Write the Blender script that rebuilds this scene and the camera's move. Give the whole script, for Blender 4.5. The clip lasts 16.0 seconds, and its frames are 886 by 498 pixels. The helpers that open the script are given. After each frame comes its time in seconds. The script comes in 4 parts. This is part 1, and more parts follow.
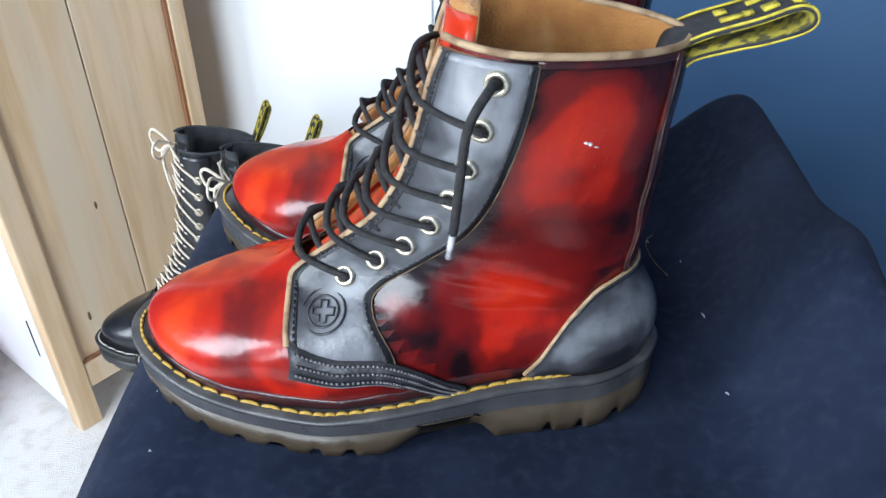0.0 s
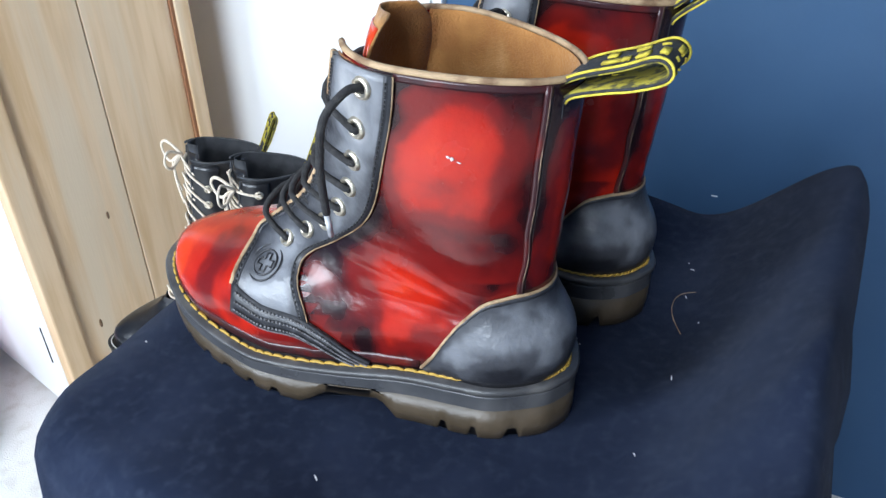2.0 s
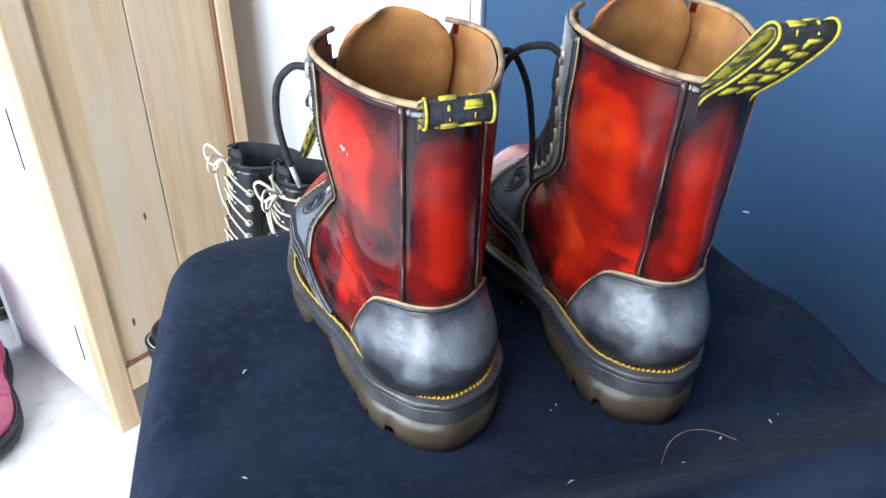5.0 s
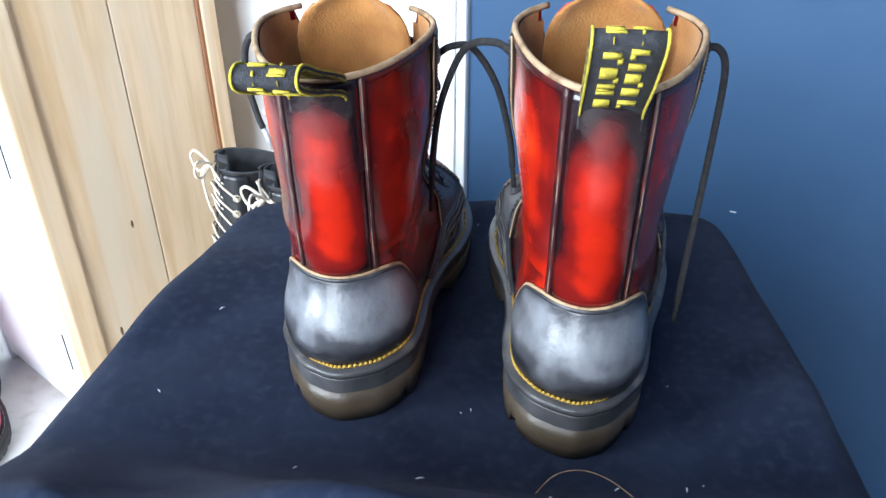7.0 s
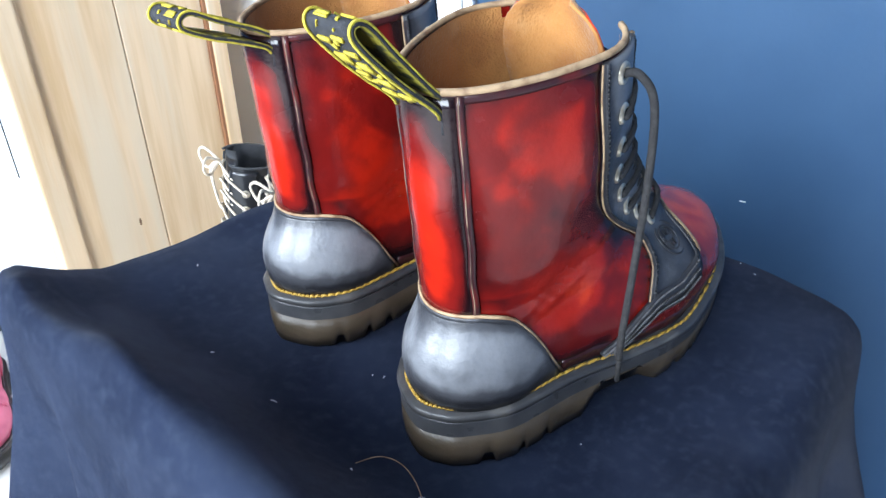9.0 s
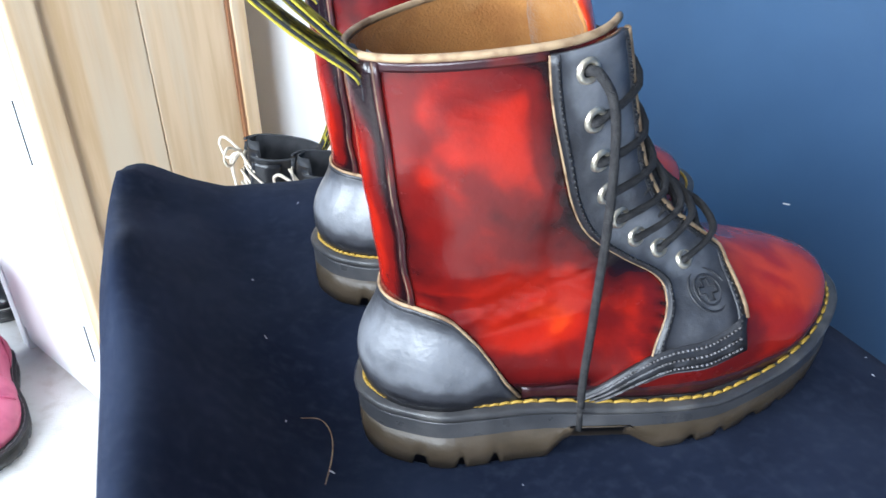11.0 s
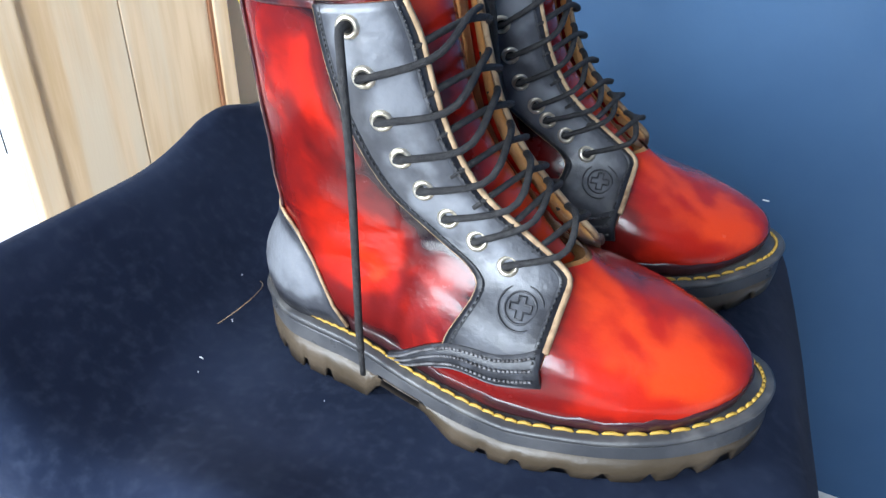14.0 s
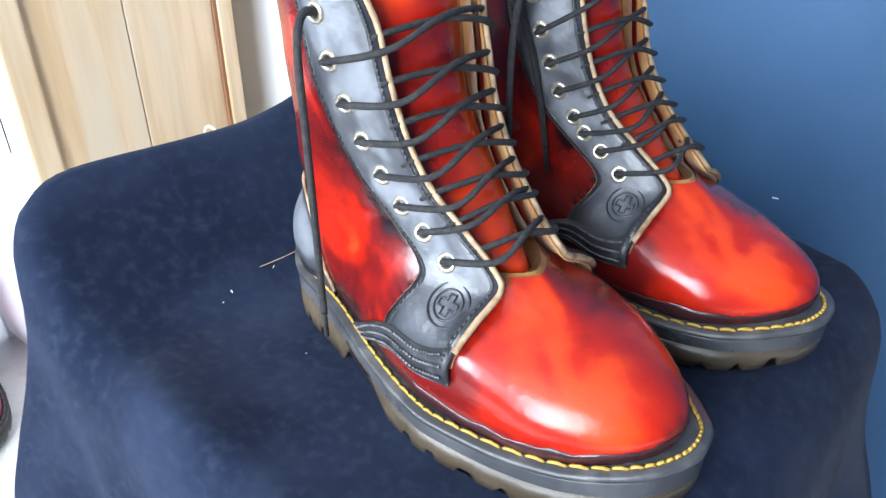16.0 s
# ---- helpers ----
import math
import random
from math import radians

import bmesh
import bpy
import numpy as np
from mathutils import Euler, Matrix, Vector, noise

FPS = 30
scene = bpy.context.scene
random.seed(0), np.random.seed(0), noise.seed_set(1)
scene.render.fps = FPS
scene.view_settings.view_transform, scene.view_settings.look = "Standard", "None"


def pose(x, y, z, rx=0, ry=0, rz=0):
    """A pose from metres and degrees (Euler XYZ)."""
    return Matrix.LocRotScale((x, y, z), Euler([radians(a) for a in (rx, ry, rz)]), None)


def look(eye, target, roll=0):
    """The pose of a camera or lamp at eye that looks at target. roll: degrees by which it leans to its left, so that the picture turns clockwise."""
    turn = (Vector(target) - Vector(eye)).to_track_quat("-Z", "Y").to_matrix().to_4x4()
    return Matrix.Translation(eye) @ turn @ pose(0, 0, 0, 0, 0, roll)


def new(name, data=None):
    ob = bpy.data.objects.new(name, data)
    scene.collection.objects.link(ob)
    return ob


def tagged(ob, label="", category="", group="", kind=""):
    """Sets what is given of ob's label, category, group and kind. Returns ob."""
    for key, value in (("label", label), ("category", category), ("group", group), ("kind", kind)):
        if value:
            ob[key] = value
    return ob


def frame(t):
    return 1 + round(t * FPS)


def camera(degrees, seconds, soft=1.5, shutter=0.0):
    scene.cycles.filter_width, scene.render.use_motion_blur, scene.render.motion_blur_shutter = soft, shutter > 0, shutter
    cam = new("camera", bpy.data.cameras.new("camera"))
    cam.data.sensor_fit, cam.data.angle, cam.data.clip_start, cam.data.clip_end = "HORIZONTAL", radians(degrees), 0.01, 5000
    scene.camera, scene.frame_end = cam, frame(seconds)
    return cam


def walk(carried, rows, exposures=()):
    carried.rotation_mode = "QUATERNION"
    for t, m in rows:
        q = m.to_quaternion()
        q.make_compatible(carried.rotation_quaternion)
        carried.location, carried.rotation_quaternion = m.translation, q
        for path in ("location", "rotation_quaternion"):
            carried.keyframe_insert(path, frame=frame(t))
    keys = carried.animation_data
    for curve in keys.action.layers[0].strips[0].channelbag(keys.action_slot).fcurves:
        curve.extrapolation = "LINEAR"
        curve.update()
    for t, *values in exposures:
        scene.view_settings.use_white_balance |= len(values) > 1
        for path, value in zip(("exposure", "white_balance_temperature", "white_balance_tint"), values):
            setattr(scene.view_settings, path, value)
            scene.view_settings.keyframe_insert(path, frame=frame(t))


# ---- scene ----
cam = camera(60.9, 16.0, soft=1.4, shutter=0.4)
walk(cam, [
    (0, pose(0.0001, -0.4128, 0.3154, 56.25, 0.20, -1.36)), (0.5, pose(0.0059, -0.4277, 0.3241, 56.82, 0.61, -1.48)), (1, pose(0.0051, -0.4405, 0.3261, 57.22, 0.76, -1.82)),
    (1.5, pose(0.0045, -0.4470, 0.3256, 57.39, 0.75, -1.84)), (2, pose(0.0008, -0.4527, 0.3237, 57.47, 0.62, -1.52)), (2.5, pose(-0.0018, -0.4584, 0.3216, 57.49, 0.48, -1.27)),
    (3, pose(-0.0134, -0.4638, 0.3226, 57.51, 0.11, -0.84)), (3.5, pose(-0.0242, -0.4648, 0.3256, 57.72, -0.27, -0.75)), (3.7, pose(-0.0286, -0.4636, 0.3243, 57.85, 0.08, -0.35)),
    (5.8, pose(-0.0363, -0.4706, 0.3356, 58.47, -0.55, -0.26)), (6, pose(-0.0274, -0.4719, 0.3337, 59.08, -0.65, 0.44)), (6.5, pose(-0.0343, -0.4722, 0.3320, 58.99, -0.13, -0.73)),
    (7, pose(-0.0299, -0.4696, 0.3240, 58.88, -0.01, -1.16)), (7.5, pose(-0.0298, -0.4701, 0.3223, 58.73, 0.40, -1.63)), (8, pose(-0.0340, -0.4680, 0.3203, 58.59, 0.39, -2.07)),
    (8.5, pose(-0.0306, -0.4744, 0.3232, 58.90, 0.10, -1.48)), (8.7, pose(-0.0331, -0.4740, 0.3227, 58.78, 0.45, -1.61)), (10.8, pose(-0.0668, -0.4311, 0.3092, 57.54, 0.50, 0.18)),
    (11, pose(-0.0670, -0.4312, 0.3058, 58.03, 0.02, -0.40)), (11.5, pose(-0.0695, -0.4305, 0.3043, 58.02, -0.74, -1.42)), (12, pose(-0.0681, -0.4332, 0.3032, 58.23, -0.65, -1.83)),
    (12.5, pose(-0.0665, -0.4308, 0.3067, 58.27, -0.73, -1.69)), (13, pose(-0.0632, -0.4342, 0.3109, 58.47, -0.69, -1.45)), (13.5, pose(-0.0651, -0.4322, 0.3066, 58.05, -0.89, -1.15)),
    (14, pose(-0.0674, -0.4297, 0.3028, 57.65, -1.11, -1.36)), (14.5, pose(-0.0721, -0.4220, 0.2983, 56.69, -1.19, -1.58)), (15, pose(-0.0733, -0.4223, 0.2986, 56.88, -1.26, -1.80)),
    (15.5, pose(-0.0768, -0.4195, 0.3048, 56.80, -1.25, -1.66)), (16, pose(-0.0785, -0.4185, 0.3105, 56.83, -0.98, -1.54)),
], exposures=((0, -0.14), (1.5, -0.10), (3.5, 0.12), (6.0, 0.34), (8.5, 0.60), (11.0, 0.42), (12.5, 0.38), (14.0, 0.42), (16.0, 0.60)))


# ---- light: one tall window in the wall beside the camera ----
world = bpy.data.worlds.new("world")
scene.world = world
world.use_nodes = True
wn = world.node_tree.nodes
sky = wn.new("ShaderNodeTexSky")
sky.sky_type, sky.sun_disc = "NISHITA", False
sky.sun_elevation, sky.sun_rotation = radians(40), radians(250)
wn["Background"].inputs["Strength"].default_value = 0.12
world.node_tree.links.new(sky.outputs[0], wn["Background"].inputs["Color"])
FLOOR = -0.60
ROOM_L, ROOM_R, ROOM_F, ROOM_TOP = -1.75, 1.5, -1.75, 1.75
WIN = (-1.35, -0.55, 0.20, 1.50)     # west window: y from, y to, z from, z to
WIN_S = (-1.40, -0.40, 0.05, 1.50)   # south window, behind the camera: x from, x to, z from, z to
LIGHTS = (("window_daylight_south", 74, ((WIN_S[0] + WIN_S[1]) / 2, ROOM_F - 0.02, (WIN_S[2] + WIN_S[3]) / 2), (0, 1, 0), WIN_S),
          ("window_daylight_west", 66, (ROOM_L - 0.02, (WIN[0] + WIN[1]) / 2, (WIN[2] + WIN[3]) / 2), (1, 0, 0), WIN))
for nm, watts, at, way, w in LIGHTS:
    lamp = bpy.data.lights.new(nm, "AREA")
    lamp.shape, lamp.size, lamp.size_y, lamp.energy, lamp.color = "RECTANGLE", w[1] - w[0], w[3] - w[2], watts, (0.775, 0.885, 1.0)
    m = look(at, Vector(at) + Vector(way))
    new(nm, lamp).matrix_world = m


# ---- materials ----
def material(name, color, rough=0.6, second=None, scale=20.0, detail=6.0, lo=0.4, hi=0.65, bump=0.0, bump_scale=200.0, metal=0.0,
             coat=0.0, sheen=0.0, third=None, third_scale=5.0, third_range=(0.55, 0.7), stretch=(1, 1, 1), rough_vary=0.0, spec=0.5, coat_rough=0.1):
    m = bpy.data.materials.new(name)
    m.use_nodes = True
    nt = m.node_tree
    b = nt.nodes["Principled BSDF"]
    b.inputs["Roughness"].default_value, b.inputs["Metallic"].default_value = rough, metal
    b.inputs["Coat Weight"].default_value, b.inputs["Coat Roughness"].default_value = coat, coat_rough
    b.inputs["Sheen Weight"].default_value = sheen
    b.inputs["Sheen Roughness"].default_value = 0.4
    b.inputs["Specular IOR Level"].default_value = spec
    tc = nt.nodes.new("ShaderNodeTexCoord")
    mp = nt.nodes.new("ShaderNodeMapping")
    mp.inputs["Scale"].default_value = stretch
    nt.links.new(tc.outputs["Object"], mp.inputs["Vector"])

    def noise_ramp(sc, a, z, det):
        n = nt.nodes.new("ShaderNodeTexNoise")
        n.inputs["Scale"].default_value, n.inputs["Detail"].default_value = sc, det
        nt.links.new(mp.outputs[0], n.inputs["Vector"])
        r = nt.nodes.new("ShaderNodeMapRange")
        r.inputs["From Min"].default_value, r.inputs["From Max"].default_value = a, z
        r.interpolation_type = "SMOOTHSTEP"
        nt.links.new(n.outputs["Fac"], r.inputs["Value"])
        return r.outputs[0]

    def mix(fac, a, c):
        x = nt.nodes.new("ShaderNodeMix")
        x.data_type = "RGBA"
        nt.links.new(fac, x.inputs["Factor"])
        for sock, v in ((x.inputs[6], a), (x.inputs[7], c)):
            if isinstance(v, tuple):
                sock.default_value = (*v, 1)
            else:
                nt.links.new(v, sock)
        return x.outputs[2]
    col = color
    if second:
        col = mix(noise_ramp(scale, lo, hi, detail), color, second)
    if third:
        col = mix(noise_ramp(third_scale, third_range[0], third_range[1], 4.0), col, third)
    if isinstance(col, tuple):
        b.inputs["Base Color"].default_value = (*col, 1)
    else:
        nt.links.new(col, b.inputs["Base Color"])
    if rough_vary:
        f = noise_ramp(scale * 2.3, 0.3, 0.7, 5)
        r = nt.nodes.new("ShaderNodeMapRange")
        r.inputs["To Min"].default_value, r.inputs["To Max"].default_value = rough - rough_vary, rough + rough_vary
        nt.links.new(f, r.inputs["Value"])
        nt.links.new(r.outputs[0], b.inputs["Roughness"])
    if bump:
        n = nt.nodes.new("ShaderNodeTexNoise")
        n.inputs["Scale"].default_value, n.inputs["Detail"].default_value = bump_scale, 5
        nt.links.new(mp.outputs[0], n.inputs["Vector"])
        bp = nt.nodes.new("ShaderNodeBump")
        bp.inputs["Strength"].default_value, bp.inputs["Distance"].default_value = bump, 0.002
        nt.links.new(n.outputs["Fac"], bp.inputs["Height"])
        nt.links.new(bp.outputs[0], b.inputs["Normal"])
    return m


def rub_off(name, ramp, rough, scale, swing, base, bump, coat):
    """Two-tone leather: the top dye is rubbed away in soft clouds, and stays dark where the sheet's "rub" value is high (seams, edges)."""
    m = bpy.data.materials.new(name)
    m.use_nodes = True
    nt = m.node_tree
    b = nt.nodes["Principled BSDF"]
    b.inputs["Coat Weight"].default_value, b.inputs["Coat Roughness"].default_value = coat, 0.11
    tc = nt.nodes.new("ShaderNodeTexCoord")

    def tex(sc, det, dist=0.0):
        n = nt.nodes.new("ShaderNodeTexNoise")
        n.inputs["Scale"].default_value, n.inputs["Detail"].default_value, n.inputs["Distortion"].default_value = sc, det, dist
        nt.links.new(tc.outputs["Object"], n.inputs["Vector"])
        return n.outputs["Fac"]

    def add(x, y, k):
        n = nt.nodes.new("ShaderNodeMath")
        n.operation = "MULTIPLY_ADD"
        nt.links.new(x, n.inputs[0])
        n.inputs[1].default_value = k
        if isinstance(y, float):
            n.inputs[2].default_value = y
        else:
            nt.links.new(y, n.inputs[2])
        return n.outputs[0]
    rub = nt.nodes.new("ShaderNodeAttribute")
    rub.attribute_name = "rub"
    f = add(tex(scale, 2.5, 0.6), base - swing * 0.5, swing)
    f = add(tex(scale * 4.5, 4.0), f, 0.28)
    f = add(rub.outputs["Fac"], f, 1.0)
    cr = nt.nodes.new("ShaderNodeValToRGB")
    cr.color_ramp.interpolation = "EASE"
    for i, (at, col) in enumerate(ramp):
        e = cr.color_ramp.elements[i] if i < 2 else cr.color_ramp.elements.new(at)
        e.position, e.color = at, (*col, 1)
    nt.links.new(f, cr.inputs[0])
    nt.links.new(cr.outputs[0], b.inputs["Base Color"])
    r = nt.nodes.new("ShaderNodeMapRange")
    r.inputs["From Min"].default_value, r.inputs["From Max"].default_value = 0.3, 0.7
    r.inputs["To Min"].default_value, r.inputs["To Max"].default_value = rough - 0.05, rough + 0.07
    nt.links.new(tex(38, 5.0), r.inputs["Value"])
    nt.links.new(r.outputs[0], b.inputs["Roughness"])
    bp = nt.nodes.new("ShaderNodeBump")
    bp.inputs["Strength"].default_value, bp.inputs["Distance"].default_value = bump, 0.002
    nt.links.new(add(tex(45, 3.0), tex(270, 5.0), 1.5), bp.inputs["Height"])
    nt.links.new(bp.outputs[0], b.inputs["Normal"])
    return m


RED = rub_off("rub_off_red_leather", ((0.16, (0.64, 0.044, 0.008)), (1.0, (0.010, 0.003, 0.004)), (0.40, (0.40, 0.014, 0.005)), (0.66, (0.135, 0.006, 0.005))), 0.22, 15, 1.5, 0.21, 0.10, 0.10)
GREY = rub_off("rub_off_grey_leather", ((0.10, (0.34, 0.335, 0.34)), (1.0, (0.012, 0.012, 0.015)), (0.40, (0.165, 0.170, 0.185)), (0.70, (0.050, 0.051, 0.058))), 0.36, 24, 1.35, 0.34, 0.22, 0.12)
DARK_RED = material("blackened_seam_leather", (0.035, 0.010, 0.012), 0.3, (0.10, 0.012, 0.010), 60, 4, 0.5, 0.75, 0.2, 300, coat=0.2)
GREY_EDGE = material("blackened_grey_leather", (0.028, 0.028, 0.032), 0.42, (0.085, 0.085, 0.095), 90, 4, 0.5, 0.8, 0.3, 300)
CREAM = material("raw_leather_edge", (0.40, 0.27, 0.155), 0.7, (0.20, 0.115, 0.06), 120, 4, 0.4, 0.7, 0.3, 500)
SEAM_EDGE = material("worn_seam_edge", (0.24, 0.16, 0.105), 0.6, (0.045, 0.02, 0.018), 70, 4, 0.4, 0.62, 0.3, 500)
LINING = material("tan_suede_lining", (0.42, 0.185, 0.050), 0.9, (0.30, 0.12, 0.03), 45, 6, 0.35, 0.7, 0.5, 700, sheen=0.2,
                  third=(0.52, 0.28, 0.11), third_scale=25, third_range=(0.55, 0.75))
SOLE_TOP = material("smoky_grey_rubber", (0.042, 0.043, 0.048), 0.34, (0.095, 0.093, 0.096), 25, 5, 0.4, 0.75, 0.15, 300, rough_vary=0.08)
SOLE_LOW = material("translucent_brown_rubber", (0.050, 0.036, 0.022), 0.38, (0.092, 0.068, 0.046), 25, 5, 0.4, 0.75, 0.15, 300)
WELT = material("dark_welt", (0.048, 0.047, 0.049), 0.35, (0.11, 0.105, 0.10), 50, 5, 0.45, 0.75, 0.2, 300)
YELLOW = material("yellow_thread", (0.44, 0.265, 0.04), 0.55, (0.20, 0.115, 0.03), 150, 4, 0.45, 0.7, 0.4, 800)
THREAD = material("grey_waxed_thread", (0.15, 0.145, 0.15), 0.45, (0.05, 0.045, 0.045), 200, 3, 0.4, 0.7)
DARK_THREAD = material("black_thread", (0.012, 0.012, 0.013), 0.5, (0.03, 0.028, 0.028), 200, 3, 0.4, 0.7)
LACE = material("charcoal_lace", (0.015, 0.014, 0.015), 0.8, (0.030, 0.028, 0.028), 300, 3, 0.4, 0.65, 0.6, 1500)
AGLET = material("clear_aglet", (0.55, 0.55, 0.56), 0.25, (0.4, 0.4, 0.42), 200, 3)
BRASS = material("antique_brass", (0.70, 0.63, 0.51), 0.30, (0.46, 0.39, 0.29), 200, 4, 0.4, 0.7, metal=0.8)
HOLE = material("eyelet_shade", (0.01, 0.01, 0.01), 0.9)
STRAP = material("black_woven_tape", (0.018, 0.019, 0.023), 0.8, (0.035, 0.036, 0.042), 300, 3, 0.4, 0.7, 0.6, 1500)
STRAP_YELLOW = material("yellow_woven_marks", (0.62, 0.50, 0.05), 0.8, (0.40, 0.30, 0.03), 250, 3, 0.4, 0.7, 0.5, 1500)
STRAP_OLIVE = material("olive_woven_tape", (0.30, 0.25, 0.025), 0.85, (0.06, 0.055, 0.02), 170, 3, 0.45, 0.6, 0.5, 1500)
PAPER = material("white_paper_tag", (0.75, 0.72, 0.68), 0.7, (0.65, 0.6, 0.56), 120, 3)
TAG_INK = material("red_tag_print", (0.45, 0.12, 0.08), 0.7)
CLOTH = material("navy_jersey_cloth", (0.0115, 0.0165, 0.0335), 0.95, (0.0200, 0.0275, 0.0520), 14, 6, 0.35, 0.7, 0.35, 2600, sheen=0.05, spec=0.03,
                 third=(0.027, 0.036, 0.061), third_scale=130, third_range=(0.42, 0.88))
LINT = material("pale_lint", (0.6, 0.6, 0.62), 0.9)
BLUE = material("matt_blue_wall_paint", (0.024, 0.076, 0.164), 0.6, (0.030, 0.088, 0.182), 6, 5, 0.35, 0.7, 0.12, 160, rough_vary=0.05,
                third=(0.021, 0.068, 0.149), third_scale=1.5, third_range=(0.45, 0.7))
# white paint; also stands for window glare on the cabinet's pine front
WHITE = material("white_paint_and_glare", (0.86, 0.86, 0.86), 0.4, (0.83, 0.83, 0.84), 5, 4, 0.35, 0.7, 0.06, 90)
# grey rather than white, so the unseen ceiling bounces less light
CEILING = material("dulled_ceiling_paint", (0.36, 0.36, 0.37), 0.85, (0.32, 0.32, 0.33), 3, 4)
PINE = material("pale_pine_wood", (0.78, 0.56, 0.35), 0.5, (0.65, 0.43, 0.235), 9, 7, 0.35, 0.7, 0.12, 60, stretch=(7, 7, 0.5),
                third=(0.72, 0.57, 0.40), third_scale=3, third_range=(0.45, 0.7))
PINE_DARK = material("reddish_pine_edge", (0.33, 0.15, 0.07), 0.55, (0.25, 0.10, 0.05), 12, 5, stretch=(5, 5, 0.6))
KNOT = material("pine_knot", (0.20, 0.10, 0.05), 0.6, (0.3, 0.17, 0.09), 200, 4)
CARPET = material("cream_carpet", (0.86, 0.83, 0.79), 0.95, (0.74, 0.69, 0.63), 35, 8, 0.45, 0.75, 0.8, 400, sheen=0.2,
                  third=(0.45, 0.37, 0.31), third_scale=5, third_range=(0.62, 0.78))
BLACK = material("black_smooth_leather", (0.014, 0.014, 0.016), 0.28, (0.03, 0.03, 0.033), 40, 4, 0.45, 0.75, 0.15, 250, coat=0.12)
BLACK_LINING = material("black_lining", (0.03, 0.032, 0.036), 0.7, (0.05, 0.05, 0.055), 60, 4, bump=0.2)
LACE_CREAM = material("cream_lace", (0.80, 0.69, 0.56), 0.8, (0.66, 0.54, 0.42), 250, 3, 0.4, 0.7, 0.6, 1200)
PALE_THREAD = material("pale_thread", (0.55, 0.52, 0.48), 0.6)
PINK = material("pink_leather", (0.62, 0.13, 0.22), 0.45, (0.48, 0.08, 0.16), 35, 4, 0.4, 0.7, 0.15, 250)
PINK_PRINT = material("purple_print", (0.22, 0.06, 0.20), 0.5, (0.4, 0.12, 0.3), 90, 3)
BLACK_SOLE = material("black_rubber", (0.016, 0.016, 0.017), 0.45, (0.035, 0.033, 0.032), 40, 4, bump=0.1)
CHAIR = material("black_chair_fabric", (0.015, 0.015, 0.017), 0.9, (0.025, 0.025, 0.028), 200, 3, bump=0.3)
PLASTIC = material("black_chair_plastic", (0.02, 0.02, 0.02), 0.4, (0.03, 0.03, 0.03), 60, 3)
GLASS = bpy.data.materials.new("window_glass")
GLASS.use_nodes = True
gb = GLASS.node_tree.nodes["Principled BSDF"]
gb.inputs["Transmission Weight"].default_value, gb.inputs["Roughness"].default_value, gb.inputs["IOR"].default_value = 1.0, 0.0, 1.1


# ---- mesh helpers ----
def part(name, verts, faces, mat, parent=None, label="", flip=False, smooth=True, rub=None):
    """One mesh object from vertices and faces, under a thing or a part."""
    me = bpy.data.meshes.new(name)
    me.from_pydata([tuple(float(c) for c in v) for v in verts], [], [tuple(reversed(f)) if flip else tuple(f) for f in faces])
    if smooth:
        me.shade_smooth()
    if rub is not None:
        at = me.attributes.new("rub", "FLOAT", "POINT")
        at.data.foreach_set("value", np.asarray(rub, dtype=np.float32))
    me.materials.append(mat)
    ob = new(name, me)
    ob.parent = parent
    if label:
        tagged(ob, label)
    return ob


def thing(name, label, category, m=None, group="", kind=""):
    ob = new(name)
    ob.empty_display_size = 0.05
    if m is not None:
        ob.matrix_basis = m
    return tagged(ob, label, category, group, kind)


def box_geo(x0, x1, y0, y1, z0, z1, bevel=0.0):
    bm = bmesh.new()
    bmesh.ops.create_cube(bm, size=1)
    for v in bm.verts:
        v.co = ((x0 + x1) / 2 + v.co.x * (x1 - x0), (y0 + y1) / 2 + v.co.y * (y1 - y0), (z0 + z1) / 2 + v.co.z * (z1 - z0))
    if bevel:
        bmesh.ops.bevel(bm, geom=bm.edges[:], offset=bevel, segments=2, affect="EDGES", profile=0.6)
    bm.verts.index_update()
    r = [v.co.copy() for v in bm.verts], [[v.index for v in f.verts] for f in bm.faces]
    bm.free()
    return r


def box(name, ext, mat, parent=None, bevel=0.0, label=""):
    v, f = box_geo(*ext, bevel)
    return part(name, v, f, mat, parent, label, smooth=False)


def grid_faces(nu, nv, wrap=False):
    fs = []
    for i in range(nu if wrap else nu - 1):
        for j in range(nv - 1):
            a, b = i * nv + j, ((i + 1) % nu) * nv + j
            fs.append((a, b, b + 1, a + 1))
    return fs


def slab(P, out, thick):
    """A closed sheet of that thickness over a grid of points, raised by out along the grid's normals."""
    P = np.asarray(P, float)
    du, dv = np.gradient(P, axis=0), np.gradient(P, axis=1)
    N = np.cross(du, dv)
    N /= np.maximum(np.linalg.norm(N, axis=2, keepdims=True), 1e-9)
    nu, nv = P.shape[:2]
    top, low = (P + N * out).reshape(-1, 3), (P + N * (out - thick)).reshape(-1, 3)
    n = nu * nv
    fs = grid_faces(nu, nv)
    allf = list(fs) + [tuple(reversed([i + n for i in f])) for f in fs]
    rim = [i * nv for i in range(nu)] + [(nu - 1) * nv + j for j in range(1, nv)] + [i * nv + nv - 1 for i in range(nu - 2, -1, -1)] + [j for j in range(nv - 2, 0, -1)]
    for a, b in zip(rim, rim[1:] + rim[:1]):
        allf.append((b, a, a + n, b + n))
    return np.vstack([top, low]), allf


